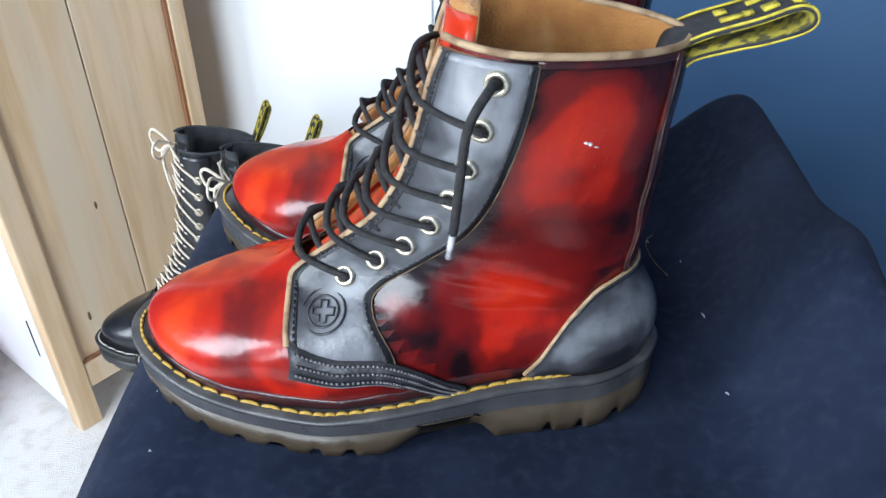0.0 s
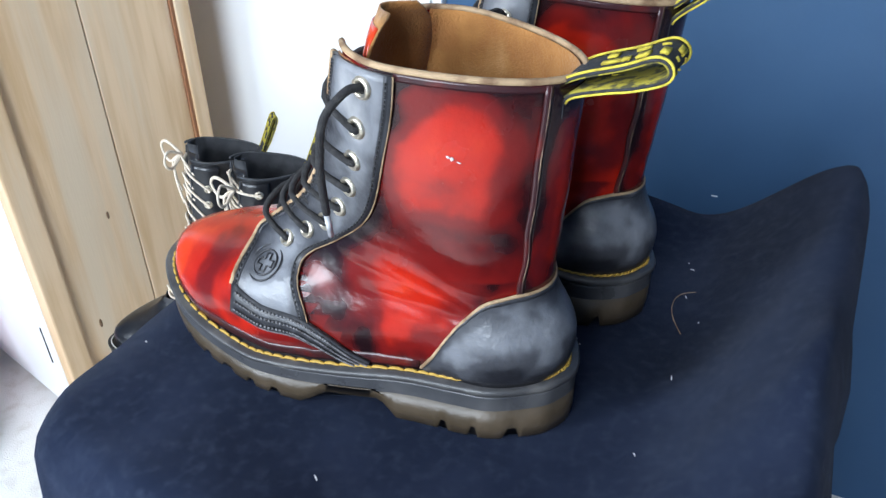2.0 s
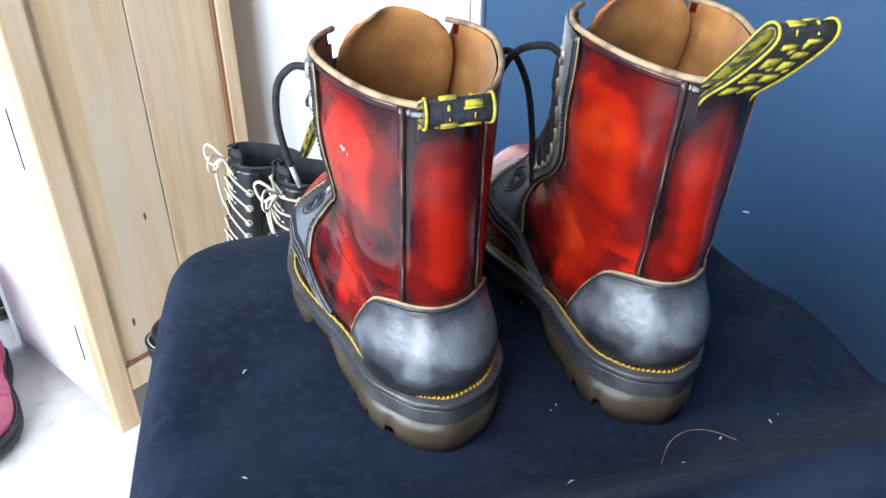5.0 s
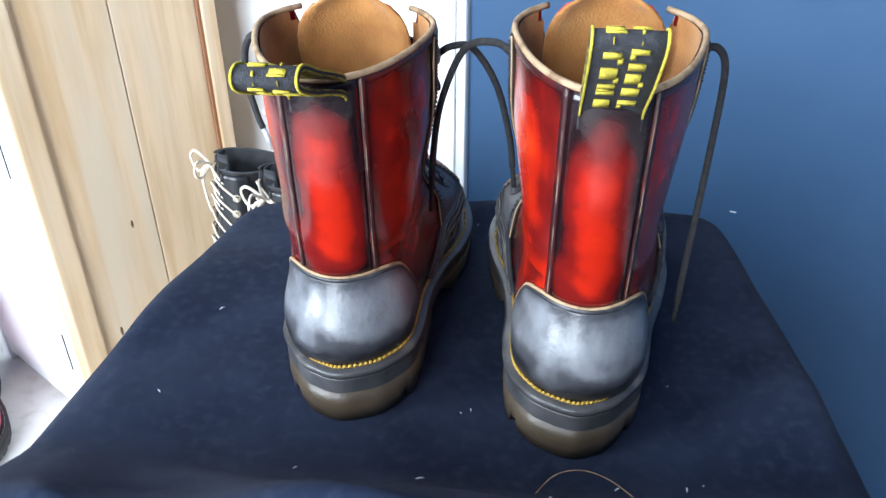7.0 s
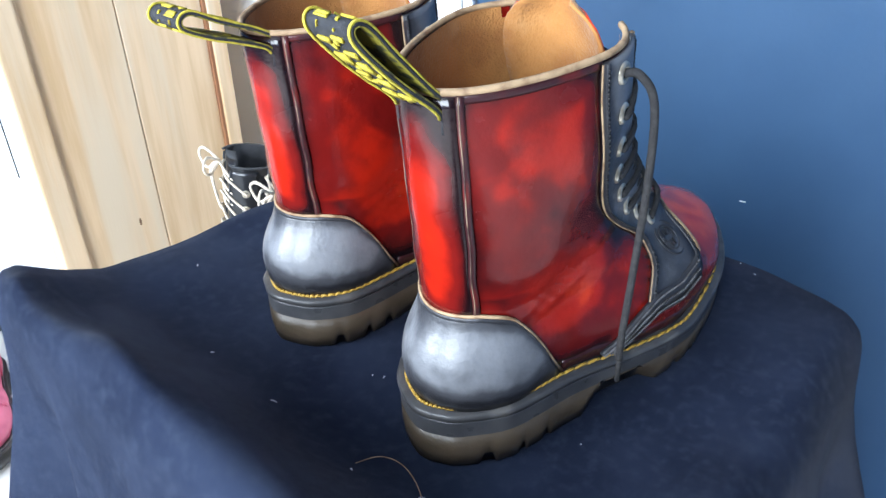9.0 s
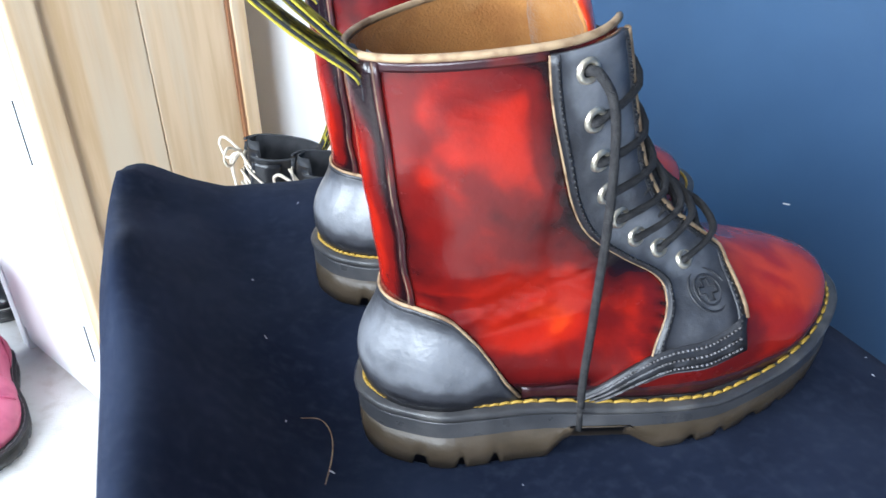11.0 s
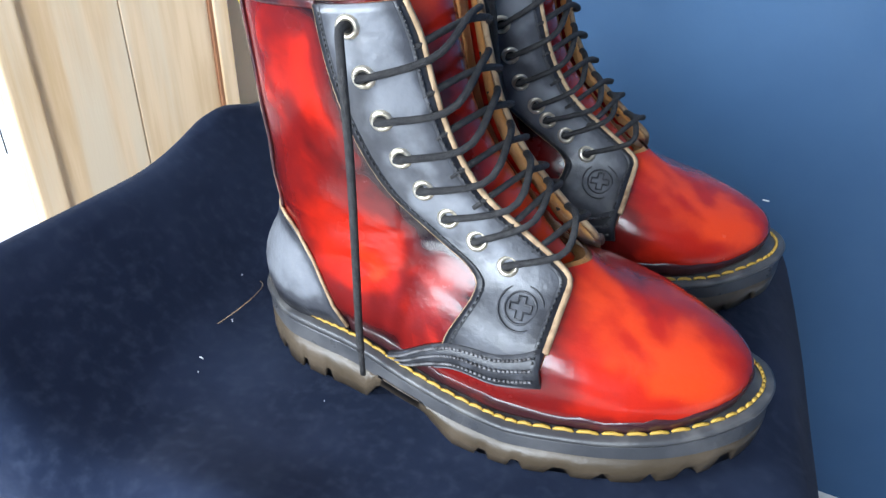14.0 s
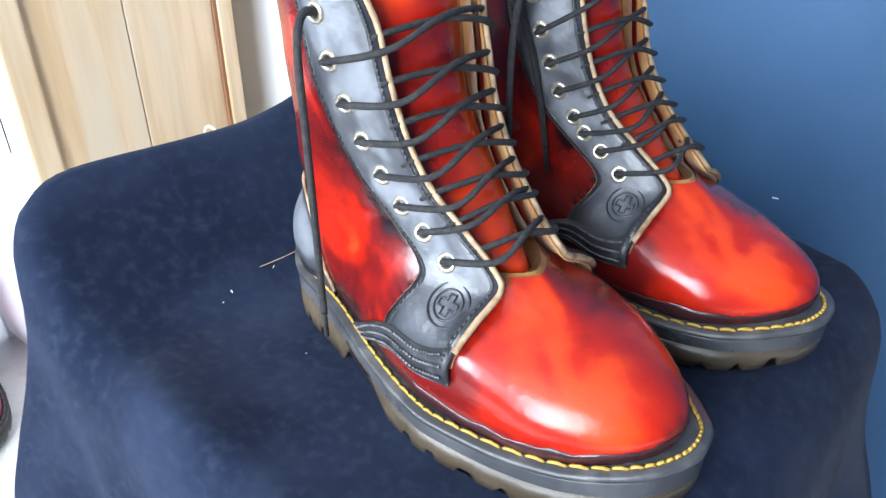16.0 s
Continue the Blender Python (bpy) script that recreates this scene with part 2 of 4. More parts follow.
def sheet(P, out, thick):
    """A slab whose raised side faces away from the inside of the boot."""
    P = np.asarray(P, float)
    N = np.cross(np.gradient(P, axis=0), np.gradient(P, axis=1))
    if float((N * (P - np.array([.10, 0, .06]))).sum()) < 0:
        P = P[:, ::-1]
    return slab(P, out, thick)


def rubbed_sheet(P, out, thick, rub):
    """As sheet(), with the rub value of each grid point."""
    P = np.asarray(P, float)
    N = np.cross(np.gradient(P, axis=0), np.gradient(P, axis=1))
    if float((N * (P - np.array([.10, 0, .06]))).sum()) < 0:
        P, rub = P[:, ::-1], rub[:, ::-1]
    v, f = slab(P, out, thick)
    return v, f, np.concatenate([rub.reshape(-1), rub.reshape(-1)])


def ease(a, b, x):
    t = min(max((x - a) / (b - a), 0), 1)
    return t * t * (3 - 2 * t)


def spline(pts, n, closed=False):
    """A smooth curve through points (Catmull-Rom)."""
    p = np.asarray(pts, float)
    m = len(p)
    if not closed:
        p = np.vstack([2 * p[0] - p[1], p, 2 * p[-1] - p[-2]])
    out = []
    segs = m if closed else m - 1
    for t in np.linspace(0, segs, n, endpoint=not closed):
        i = min(int(t), segs - 1)
        u = t - i
        a, b, c, d = [p[(i + k - 1) % m] if closed else p[i + k] for k in range(4)]
        out.append(0.5 * (2 * b + (c - a) * u + (2 * a - 5 * b + 4 * c - d) * u * u + (3 * b - a - 3 * c + d) * u ** 3))
    return np.array(out)


def tube_geo(path, r, n=8, flat=1.0, closed=False):
    path = np.asarray(path, float)
    m = len(path)
    tan = np.gradient(path, axis=0)
    if closed:
        tan = np.roll(path, -1, 0) - np.roll(path, 1, 0)
    tan /= np.maximum(np.linalg.norm(tan, axis=1, keepdims=True), 1e-9)
    up = np.array([0, 0, 1.0]) if abs(tan[0][2]) < 0.9 else np.array([0, 1.0, 0])
    vs, rr = [], np.broadcast_to(np.asarray(r, float), (m,))
    for i in range(m):
        s = np.cross(tan[i], up)
        s /= max(np.linalg.norm(s), 1e-9)
        up = np.cross(s, tan[i])
        for k in range(n):
            a = 2 * math.pi * k / n
            vs.append(path[i] + rr[i] * (math.cos(a) * s + flat * math.sin(a) * up))
    fs = []
    for i in range(m if closed else m - 1):
        for k in range(n):
            a, b = i * n + k, i * n + (k + 1) % n
            c, d = ((i + 1) % m) * n + (k + 1) % n, ((i + 1) % m) * n + k
            fs.append((a, b, c, d))
    if not closed:
        fs.append(tuple(reversed(range(n))))
        fs.append(tuple((m - 1) * n + k for k in range(n)))
    return vs, fs


def tube(name, path, r, mat, parent=None, n=8, flat=1.0, closed=False, label=""):
    v, f = tube_geo(path, r, n, flat, closed)
    return part(name, v, f, mat, parent, label)


def join_geo(chunks):
    vs, fs = [], []
    for v, f in chunks:
        o = len(vs)
        vs.extend(v)
        fs.extend([tuple(i + o for i in q) for q in f])
    return vs, fs


# ---- the boot's last: curved levels from the welt to the top line ----
# front x, front z, back x, back z, foot width factor, share of shaft width, shaft half width, front cap length, cap power, back cap length
LEVELS = np.array([
    (.287, .034, .004, .034, 1.00, 0.0, .040, .055, 2.0, .045), (.290, .045, .001, .046, 1.04, 0.0, .040, .055, 2.0, .045),
    (.284, .056, .001, .058, 1.02, 0.0, .040, .060, 2.0, .045), (.268, .066, .005, .069, 0.96, 0.0, .039, .072, 1.9, .045),
    (.246, .073, .012, .080, 0.90, 0.1, .038, .090, 1.75, .048), (.224, .080, .018, .090, 0.86, 0.35, .038, .098, 1.6, .050),
    (.205, .093, .022, .101, 0.82, 0.65, .038, .094, 1.7, .050), (.188, .109, .024, .113, 0.82, 1.0, .038, .085, 1.9, .052),
    (.170, .127, .024, .128, 0.82, 1.0, .040, .072, 2.0, .066), (.156, .149, .022, .147, 0.82, 1.0, .044, .062, 2.0, .080),
    (.148, .172, .021, .168, 0.82, 1.0, .048, .054, 2.0, .095), (.142, .195, .019, .187, 0.82, 1.0, .050, .050, 2.0, .105),
    (.138, .214, .018, .205, 0.82, 1.0, .0515, .050, 2.0, .110)])
FOOT_X = [0, .03, .06, .09, .12, .15, .18, .21, .24, .27, .30]
FOOT_LAT = [.034, .035, .037, .039, .046, .053, .057, .055, .049, .041, .034]
FOOT_MED = [.034, .036, .037, .037, .040, .046, .054, .057, .053, .043, .034]


class Last:
    def __init__(self, tall=1.0):
        n = 121
        k = np.linspace(0, len(LEVELS) - 1, n)
        self.t = spline(LEVELS, n)
        if tall != 1.0:                                    # a longer shaft above the ankle
            for c in (1, 3):
                z = self.t[:, c]
                self.t[:, c] = np.where(z > .10, .10 + (z - .10) * tall, z)
        self.n = n

    def width(self, i, x, side):
        xf, zf, xb, zb, mf, share, ws, lf, q, lb = self.t[i]
        foot = np.interp(x, FOOT_X, FOOT_LAT if side > 0 else FOOT_MED) * mf
        w = foot * (1 - share) + ws * share
        cb = 1 - min(max((x - xb) / lb, 0), 1)
        cf = 1 - min(max((xf - x) / lf, 0), 1)
        return w * (1 - cb * cb) ** .5 * (1 - cf * cf) ** (1 / q)

    def at(self, phi, k):
        """A point: phi from -pi to pi (0 at the back, + lateral), k the level from 0 to 1."""
        i = k * (self.n - 1)
        a, b = int(i), min(int(i) + 1, self.n - 1)
        u = i - a
        out = []
        for j in (a, b):
            xf, zf, xb, zb = self.t[j][:4]
            s = (1 - math.cos(phi)) / 2
            x = xb + (xf - xb) * s
            side = 1 if phi >= 0 else -1
            out.append(np.array([x, side * self.width(j, x, side), zb + (zf - zb) * s]))
        return out[0] * (1 - u) + out[1] * u

    def level(self, phi, z):
        lo, hi = 0.0, 1.0
        for _ in range(18):
            mid = (lo + hi) / 2
            if self.at(phi, mid)[2] < z:
                lo = mid
            else:
                hi = mid
        return (lo + hi) / 2

    def side(self, x, z, s):
        """The point of the surface at x and z, on the lateral (s = 1) or medial side."""
        t = self.t
        ok = (t[:, 0] > x) & (t[:, 2] < x)
        idx = np.nonzero(ok)[0]
        if len(idx) == 0:
            return np.array([x, 0, z])
        zs = t[idx, 3] + (t[idx, 1] - t[idx, 3]) * (x - t[idx, 2]) / (t[idx, 0] - t[idx, 2])
        o = np.argsort(zs)
        k = int(np.clip(np.searchsorted(zs[o], z), 1, max(len(o) - 1, 1)))
        two = o[k - 1:k + 1]
        return np.array([x, s * float(np.interp(z, zs[two], [self.width(i, x, s) for i in idx[two]])), z])

    def normal(self, x, z, s):
        e = .003
        dx = (self.side(x + e, z, s) - self.side(x - e, z, s))[1] / (2 * e) * s
        dz = (self.side(x, z + e, s) - self.side(x, z - e, s))[1] / (2 * e) * s
        v = np.array([-dx, s, -dz])
        return v / np.linalg.norm(v)


EYES = {1: [(.1045, .2005), (.110, .180), (.116, .161), (.123, .143), (.133, .1275), (.145, .114), (.1595, .1035), (.1755, .0922)],
        -1: [(.109, .192), (.115, .172), (.121, .153), (.128, .136), (.139, .121), (.147, .112), (.1595, .1025), (.1745, .091)]}
INNER = [(.2030, .062), (.2045, .073), (.203, .083), (.194, .092), (.176, .1075), (.157, .125), (.143, .148), (.135, .174), (.130, .195), (.1245, .2105)]
OUTER = [(.150, .052), (.153, .064), (.163, .081), (.158, .091), (.138, .105), (.117, .123), (.105, .143), (.096, .170), (.091, .190), (.0885, .2080)]
WELT_OUT = [(-.002, 0), (.002, .012), (.010, .022), (.034, .036), (.06, .041), (.09, .045), (.133, .056), (.173, .063), (.204, .062), (.249, .049), (.284, .026),
            (.297, .006), (.297, -.012), (.287, -.028), (.256, -.053), (.218, -.064), (.179, -.060), (.14, -.049), (.10, -.043), (.06, -.042), (.030, -.038), (.010, -.026), (.002, -.014)]


def sole_loop(n, grow=0.0):
    p = spline(WELT_OUT, n, closed=True)
    t = np.roll(p, -1, 0) - np.roll(p, 1, 0)
    t /= np.linalg.norm(t, axis=1, keepdims=True)
    return p + np.stack([-t[:, 1], t[:, 0]], 1) * grow


def loft(rings, cap_low=True, cap_top=True):
    n = len(rings[0])
    vs = [v for r in rings for v in r]
    fs = []
    for i in range(len(rings) - 1):
        for k in range(n):
            fs.append((i * n + k, i * n + (k + 1) % n, (i + 1) * n + (k + 1) % n, (i + 1) * n + k))
    if cap_low:
        fs.append(tuple(reversed(range(n))))
    if cap_top:
        fs.append(tuple((len(rings) - 1) * n + k for k in range(n)))
    return vs, [tuple(reversed(f)) for f in fs]


WELT_X = (0, .06, .10, .15, .19, .23, .26, .28, .30)
WELT_Z = (.038, .037, .035, .030, .0265, .0270, .030, .034, .039)


def bend(v):
    """Sets the last on its sole: thick under the heel, thin under the ball, with a slight toe spring."""
    v = np.array(v, float).reshape(-1, 3)
    w, z, x = np.interp(v[:, 0], WELT_X, WELT_Z), v[:, 2].copy(), v[:, 0].copy()
    def step(a, b, q):
        q = np.clip((q - a) / (b - a), 0, 1)
        return q * q * (3 - 2 * q)
    v[:, 0] = x + .011 * (1 - step(0, .09, x)) * (1 - step(.075, .125, z)) + .010 * step(.19, .28, x) * (1 - step(.09, .12, z))
    t = np.clip((z - .035) / .06, 0, 1)
    v[:, 2] = np.where(z <= .035, (z + .010) * w / .045, z + (w - .035) * (1 - t * t * (3 - 2 * t)))
    return v


def stitch_mesh(mat):
    me = bpy.data.meshes.new("stitch")
    v, f = tube_geo([(-.0031, 0, -.0006), (-.0022, 0, .0003), (0, 0, .0008), (.0022, 0, .0003), (.0031, 0, -.0006)], [.0006, .0010, .0011, .0010, .0006], 6)
    me.from_pydata([tuple(q) for q in v], [], f)
    me.shade_smooth()
    me.materials.append(mat)
    return me


def eyelet_meshes(mat):
    out = []
    v, f = [], []
    for i in range(20):
        a = 2 * math.pi * i / 20
        for r, z in ((.0025, -.0008), (.0029, .0006), (.0040, .0012), (.0050, .0007), (.0055, -.0006)):
            v.append((r * math.cos(a), r * math.sin(a), z))
    f = grid_faces(20, 5, wrap=True)
    for name, vv, ff, mm in (("eyelet", v, f, mat), ("eyelet_hole", [(.0028 * math.cos(2 * math.pi * i / 12), .0028 * math.sin(2 * math.pi * i / 12), -.0002) for i in range(12)], [tuple(range(12))], HOLE)):
        me = bpy.data.meshes.new(name)
        me.from_pydata(vv, [], [tuple(reversed(q)) for q in ff] if name == "eyelet" else ff)
        me.shade_smooth()
        me.materials.append(mm)
        out.append(me)
    return out


def frame_matrix(p, n, along=None):
    z = Vector(n).normalized()
    x = Vector(along) if along is not None else Vector((1, 0, 0))
    x = (x - z * x.dot(z)).normalized()
    y = z.cross(x)
    m = Matrix((x, y, z)).transposed().to_4x4()
    m.translation = Vector(p)
    return m


def make_boot(root, s, kit, tall=1.0, fine=True, ends=(), loop_lift=0.3, paper=False, loop_side=0.0, size=(1, 1, 1), loop_length=.055, dye=0.0):
    """A lace-up ankle boot under root: heel at the origin, toe along +x; s = 1 for a left boot, -1 for a right one."""
    last = Last(tall)
    fl = s < 0
    M = np.array([size[0], s * size[1], size[2]])

    def zt(z):
        return z if z <= .10 else .10 + (z - .10) * tall

    def P(name, geo, mat, parent=root, label=""):
        v, f = geo[:2]
        return part(name, bend(v) * M, f, mat, parent, label, flip=fl, rub=geo[2] if len(geo) > 2 else None)

    inner = spline([(x, zt(z)) for x, z in INNER], 40)
    outer = spline([(x, zt(z)) for x, z in OUTER], 40)

    # upper: vamp and quarters, open along the lacing
    NP, NK = (72, 64) if fine else (44, 36)
    phis = np.linspace(-math.pi, math.pi, NP, endpoint=False)
    ks = np.linspace(0, 1, NK)
    grid = np.array([[last.at(p, k) for k in ks] for p in phis])
    if fine:                                               # creases at the ankle and a few dents
        for i, p in enumerate(phis):
            for j, k in enumerate(ks):
                x, y, z = grid[i, j]
                cre = math.exp(-((z - .085 - .25 * (x - .08)) / .018) ** 2) * math.exp(-((x - .085) / .05) ** 2)
                w = .0019 * cre * math.sin((z - .35 * x) * 330 + 1.5 * s) + .0012 * noise.noise((x * 28, y * 28 + 5 * s, z * 28))
                grid[i, j, 1] += math.copysign(w, y) if abs(y) > .012 else 0
    flat = grid.reshape(-1, 3)
    sets = {"vamp": [], "quarter": []}
    zi, xi = inner[:, 1], inner[:, 0]
    for i in range(NP):
        for j in range(NK - 1):
            a, b = i * NK + j, ((i + 1) % NP) * NK + j
            c = (flat[a] + flat[b] + flat[a + 1] + flat[b + 1]) / 4
            if c[2] > .088 and c[0] > float(np.interp(c[2], zi[3:], xi[3:])) - .0015:
                continue
            seam = .117 + (c[2] - .034) * .95
            sets["vamp" if c[0] > min(seam, .20) else "quarter"].append((a, a + 1, b + 1, b))
    for nm, fs in sets.items():
        used = sorted({i for f in fs for i in f})
        mp = {q: i for i, q in enumerate(used)}
        # dye left dark along the welt, the top line, the facing and the counter, and in the ankle's creases
        rub = []
        for x, y, z in flat[used]:
            d = float(np.hypot(outer[:, 0] - x, outer[:, 1] - z).min())
            r = .65 * math.exp(-max(0, z - .034) / .009) + .60 * math.exp(-d / .009)
            if nm == "quarter":
                r += .45 * math.exp(-max(0, zt(.208) - z) / .012) + .30 * math.exp(-((x - .092) / .030) ** 2 - ((z - .060) / .020) ** 2)
                r += .40 * math.exp(-max(0, x - .026) / .014) * ease(.085, .11, z)
                r += .35 * math.exp(-abs(x - .054 + .5 * (z - .075)) / .010) * (z < .10) + (.30 if y > 0 else .10) * math.exp(-((z - .118) / .030) ** 2)
            else:
                dv = float(np.hypot(inner[:, 0] - x, inner[:, 1] - z).min())
                r += .30 * math.exp(-dv / .012) - .14 * math.exp(-((x - .25) / .04) ** 2)
            rub.append(r + dye * (nm == "quarter"))
        P(nm, (flat[used], [tuple(mp[i] for i in f) for f in fs], rub), kit["main"], label=kit["main_label"])
    # lining: the same surface a little inside, from the ankle up
    kl = np.linspace(.35, 1, 26)
    lin = np.array([[last.at(p, k) for k in kl] for p in phis])
    cen = np.array([[[(last.at(0, k)[0] + last.at(math.pi, k)[0]) / 2, 0, last.at(math.pi / 2, k)[2]] for k in kl]])
    d = lin - cen
    d[..., 2] = 0
    lin = lin - d / np.maximum(np.linalg.norm(d, axis=2, keepdims=True), 1e-6) * .0026
    lf = []
    lflat = lin.reshape(-1, 3)
    for i in range(NP):
        for j in range(25):
            a, b = i * 26 + j, ((i + 1) % NP) * 26 + j
            c = (lflat[a] + lflat[b] + lflat[a + 1] + lflat[b + 1]) / 4
            if c[2] > .088 and c[0] > float(np.interp(c[2], zi[3:], xi[3:])) - .004:
                continue
            lf.append((a, b, b + 1, a + 1))
    P("lining", (lflat, lf), kit["lining"], label=kit["lining_label"])
    # footbed closing the inside
    bed = np.array([last.at(p, .36) for p in np.linspace(-math.pi, math.pi, 40, endpoint=False)]) * [1, .97, 1]
    P("insole", (bed, [tuple(range(40))]), kit["lining"])

    # facings, one each side, with the row of eyelets; their free edge stands off the tongue
    def skin(x, z, sd):
        d = float(np.hypot(inner[2:, 0] - x, inner[2:, 1] - z).min())
        lift = (.0065 if fine else 0) * math.exp(-(d / .012) ** 2) * (1 - .6 * ease(.12, .20, z)) * (.35 + .65 * ease(.060, .090, z))
        return last.side(x, z, sd) + last.normal(x, z, sd) * lift

    eyes_of = {}
    for sd in (1, -1):
        eyes_of[sd] = [(x, zt(z)) for x, z in EYES[sd]]
        if tall > 1.3:
            eyes_of[sd] = [tuple(q) for q in spline(eyes_of[sd], 12)]
    eyes = eyes_of[1]
    for sd in (1, -1):
        g = []
        for i in range(40):
            row = []
            for v in np.linspace(0, 1, 10):
                x, z = inner[i] * (1 - v) + outer[i] * v
                row.append(skin(x, z, sd))
            g.append(row)
        g = np.array(g)
        if sd < 0:
            g = g[:, ::-1]
        ru = np.array([[.50 * abs(2 * v - 1) ** 3 + .35 * math.exp(-i / 3) + .12 * math.exp(-(39 - i) / 3) for v in np.linspace(0, 1, 10)] for i in range(40)])
        fac = P("facing", rubbed_sheet(g, .0024, .0026, ru), kit["facing"], label=kit["facing_label"])
        ins = P("facing_lining", sheet(g, -.0004, .0012), kit["lining"], fac)
        edge = np.array([skin(x, z, sd) + last.normal(x, z, sd) * .0014 for x, z in inner[2:]])
        P("raw_edge", tube_geo(edge, .0017, 6), kit["edge"], fac)
        if fine:
            oe = np.array([skin(x, z, sd) + last.normal(x, z, sd) * .0017 for x, z in outer])
            P("raw_edge", tube_geo(oe, .0006, 6), kit["edge"], fac)
            # blackened margin with a row of stitches inside each edge
            for cur, q in ((outer, .10), (inner, .0)):
                bg = []
                for i in range(40):
                    o2 = inner[i] if cur is outer else outer[i]
                    bg.append([skin(*(cur[i] * (1 - v) + o2 * v), sd) for v in (np.array([.045, .075, .105]) if cur is outer else np.array([.055, .075, .095]))])
                bg = np.array(bg)
                if (sd < 0) != (cur is inner):
                    bg = bg[:, ::-1]
                bg = bg[:, ::-1]
                mg = P("stitched_margin", sheet(bg, .0027, .0012), kit["margin"], fac)
                o2 = inner if cur is outer else outer
                run = spline(cur * .925 + o2 * .075, 76)
                dash = []
                for i in range(2, 74):
                    a, b = run[i] * .78 + run[i + 1] * .22, run[i] * .22 + run[i + 1] * .78
                    nn_ = last.normal(*run[i], sd) * .0030
                    dash.append(tube_geo([skin(*a, sd) + nn_, skin(*b, sd) + nn_], .00055, 4))
                tagged(P("edge_stitching", join_geo(dash), kit["dark_thread"], mg), kind="stuff")
            # bottom tab with three rows of lockstitch, running down to the welt
            b0, b1 = np.array([.2040, .0585]), np.array([.158, .0505])
            tail = spline([(.2030, .0625), (.182, .0585), (.158, .0565), (.142, .050), (.128, .041), (.117, .0345)], 26)
            td = np.gradient(tail, axis=0)
            td /= np.linalg.norm(td, axis=1, keepdims=True)
            nn = np.stack([-td[:, 1], td[:, 0]], 1)
            bg = np.array([[skin(*(tail[i] + nn[i] * v * (1 - .018 * i)), sd) for v in (-.0065, 0, .0065)] for i in range(26)])
            if sd > 0:
                bg = bg[:, ::-1]
            band = P("stitched_band", sheet(bg[:, ::-1], .0036, .0030), kit["margin"], fac)
            rim_ = np.array([skin(*(tail[i] - nn[i] * .0068 * (1 - .018 * i)), sd) + last.normal(*tail[i], sd) * .0022 for i in range(15)])
            rim2 = np.array([skin(*(tail[i] + nn[i] * .0068 * (1 - .018 * i)), sd) + last.normal(*tail[i], sd) * .0022 for i in range(15)])
            low_ = rim_ if rim_[4][2] < rim2[4][2] else rim2
            P("band_edge", tube_geo(low_, .0011, 6), kit["facing"], band)
            ch = []
            for off in (-.0042, 0, .0042):
                for i in range(1, 25):
                    for h in (0.0, .5):
                        c0 = (tail[i] * (1 - h) + tail[i + 1 if i < 25 else i] * h) + nn[i] * off * (1 - .018 * i)
                        a = skin(*(c0 - td[i] * .0008), sd) + last.normal(*c0, sd) * .0043
                        b = skin(*(c0 + td[i] * .0008), sd) + last.normal(*c0, sd) * .0043
                        ch.append(tube_geo([a, b], .00075, 4))
            tagged(P("lockstitch", join_geo(ch), kit["thread"], band), kind="stuff")
            # round stamped mark with a cross
            e = .004
            n0 = np.cross(skin(.1872 + e, .0775, sd) - skin(.1872 - e, .0775, sd), skin(.1872, .0775 + e, sd) - skin(.1872, .0775 - e, sd)) * -sd
            n0 /= np.linalg.norm(n0)
            c0 = skin(.1872, .0775, sd) + n0 * .0031
            fm = frame_matrix(c0, n0, (1, 0, .1))
            for rr in (.0112, .0078):
                ring = [fm @ Vector((rr * math.cos(a), rr * math.sin(a), 0)) for a in np.linspace(0, 2 * math.pi, 36, endpoint=False)]
                P("stamped_ring", tube_geo([tuple(q) for q in ring], .00055, 5, closed=True), kit["margin"], fac)
            cr = [(2, 6), (-2, 6), (-2, 2), (-6, 2), (-6, -2), (-2, -2), (-2, -6), (2, -6), (2, -2), (6, -2), (6, 2), (2, 2)]
            ring = [fm @ Vector((a * .00092, b * .00092, 0)) for a, b in cr]
            P("stamped_cross", tube_geo([tuple(q) for q in ring], .0006, 4, closed=True), kit["margin"], fac)
        for x, z in eyes_of[sd]:
            n0 = last.normal(x, z, sd)
            c0 = skin(x, z, sd) + n0 * .0028
            m = frame_matrix(bend(c0)[0] * M, n0 * M)
            e = new("eyelet", kit["eye"][0])
            e.parent, e.matrix_basis = fac, m
            h = new("eyelet_hole", kit["eye"][1])
            h.parent, h.matrix_basis = e, Matrix.Translation((0, 0, 0))

    # heel counter round the back
    pm = 1.12
    cols = np.linspace(-pm, pm, 41)
    g = []
    for p in cols:
        x0 = last.at(p, .05)[0]
        zt_ = np.interp(x0, [.002, .02, .032, .046, .064, .077, .084], [.090, .0915, .0915, .087, .068, .046, .037])
        zt_ = np.interp(last.at(p, last.level(p, zt_))[0], [.002, .02, .032, .046, .064, .077, .084], [.090, .0915, .0915, .087, .068, .046, .037]) * .7 + zt_ * .3
        k1 = last.level(p, max(zt_, .036))
        g.append([last.at(p, k) for k in np.linspace(0, k1, 12)])
    g = np.array(g)
    ru = np.array([[1.05 * math.exp(-k / 2.8) + .65 * math.exp(-(11 - k) / 1.8) + .35 * (abs(p) / pm) ** 6 - .18 for k in range(12)] for p in cols])
    cnt = P("heel_counter", rubbed_sheet(g, .0022, .0022, ru), kit["facing"], label=kit["facing_label"])
    top = g[:, -1] + np.array([(q - [.06, 0, q[2]]) / np.linalg.norm((q - [.06, 0, q[2]])) * .0016 for q in g[:, -1]])
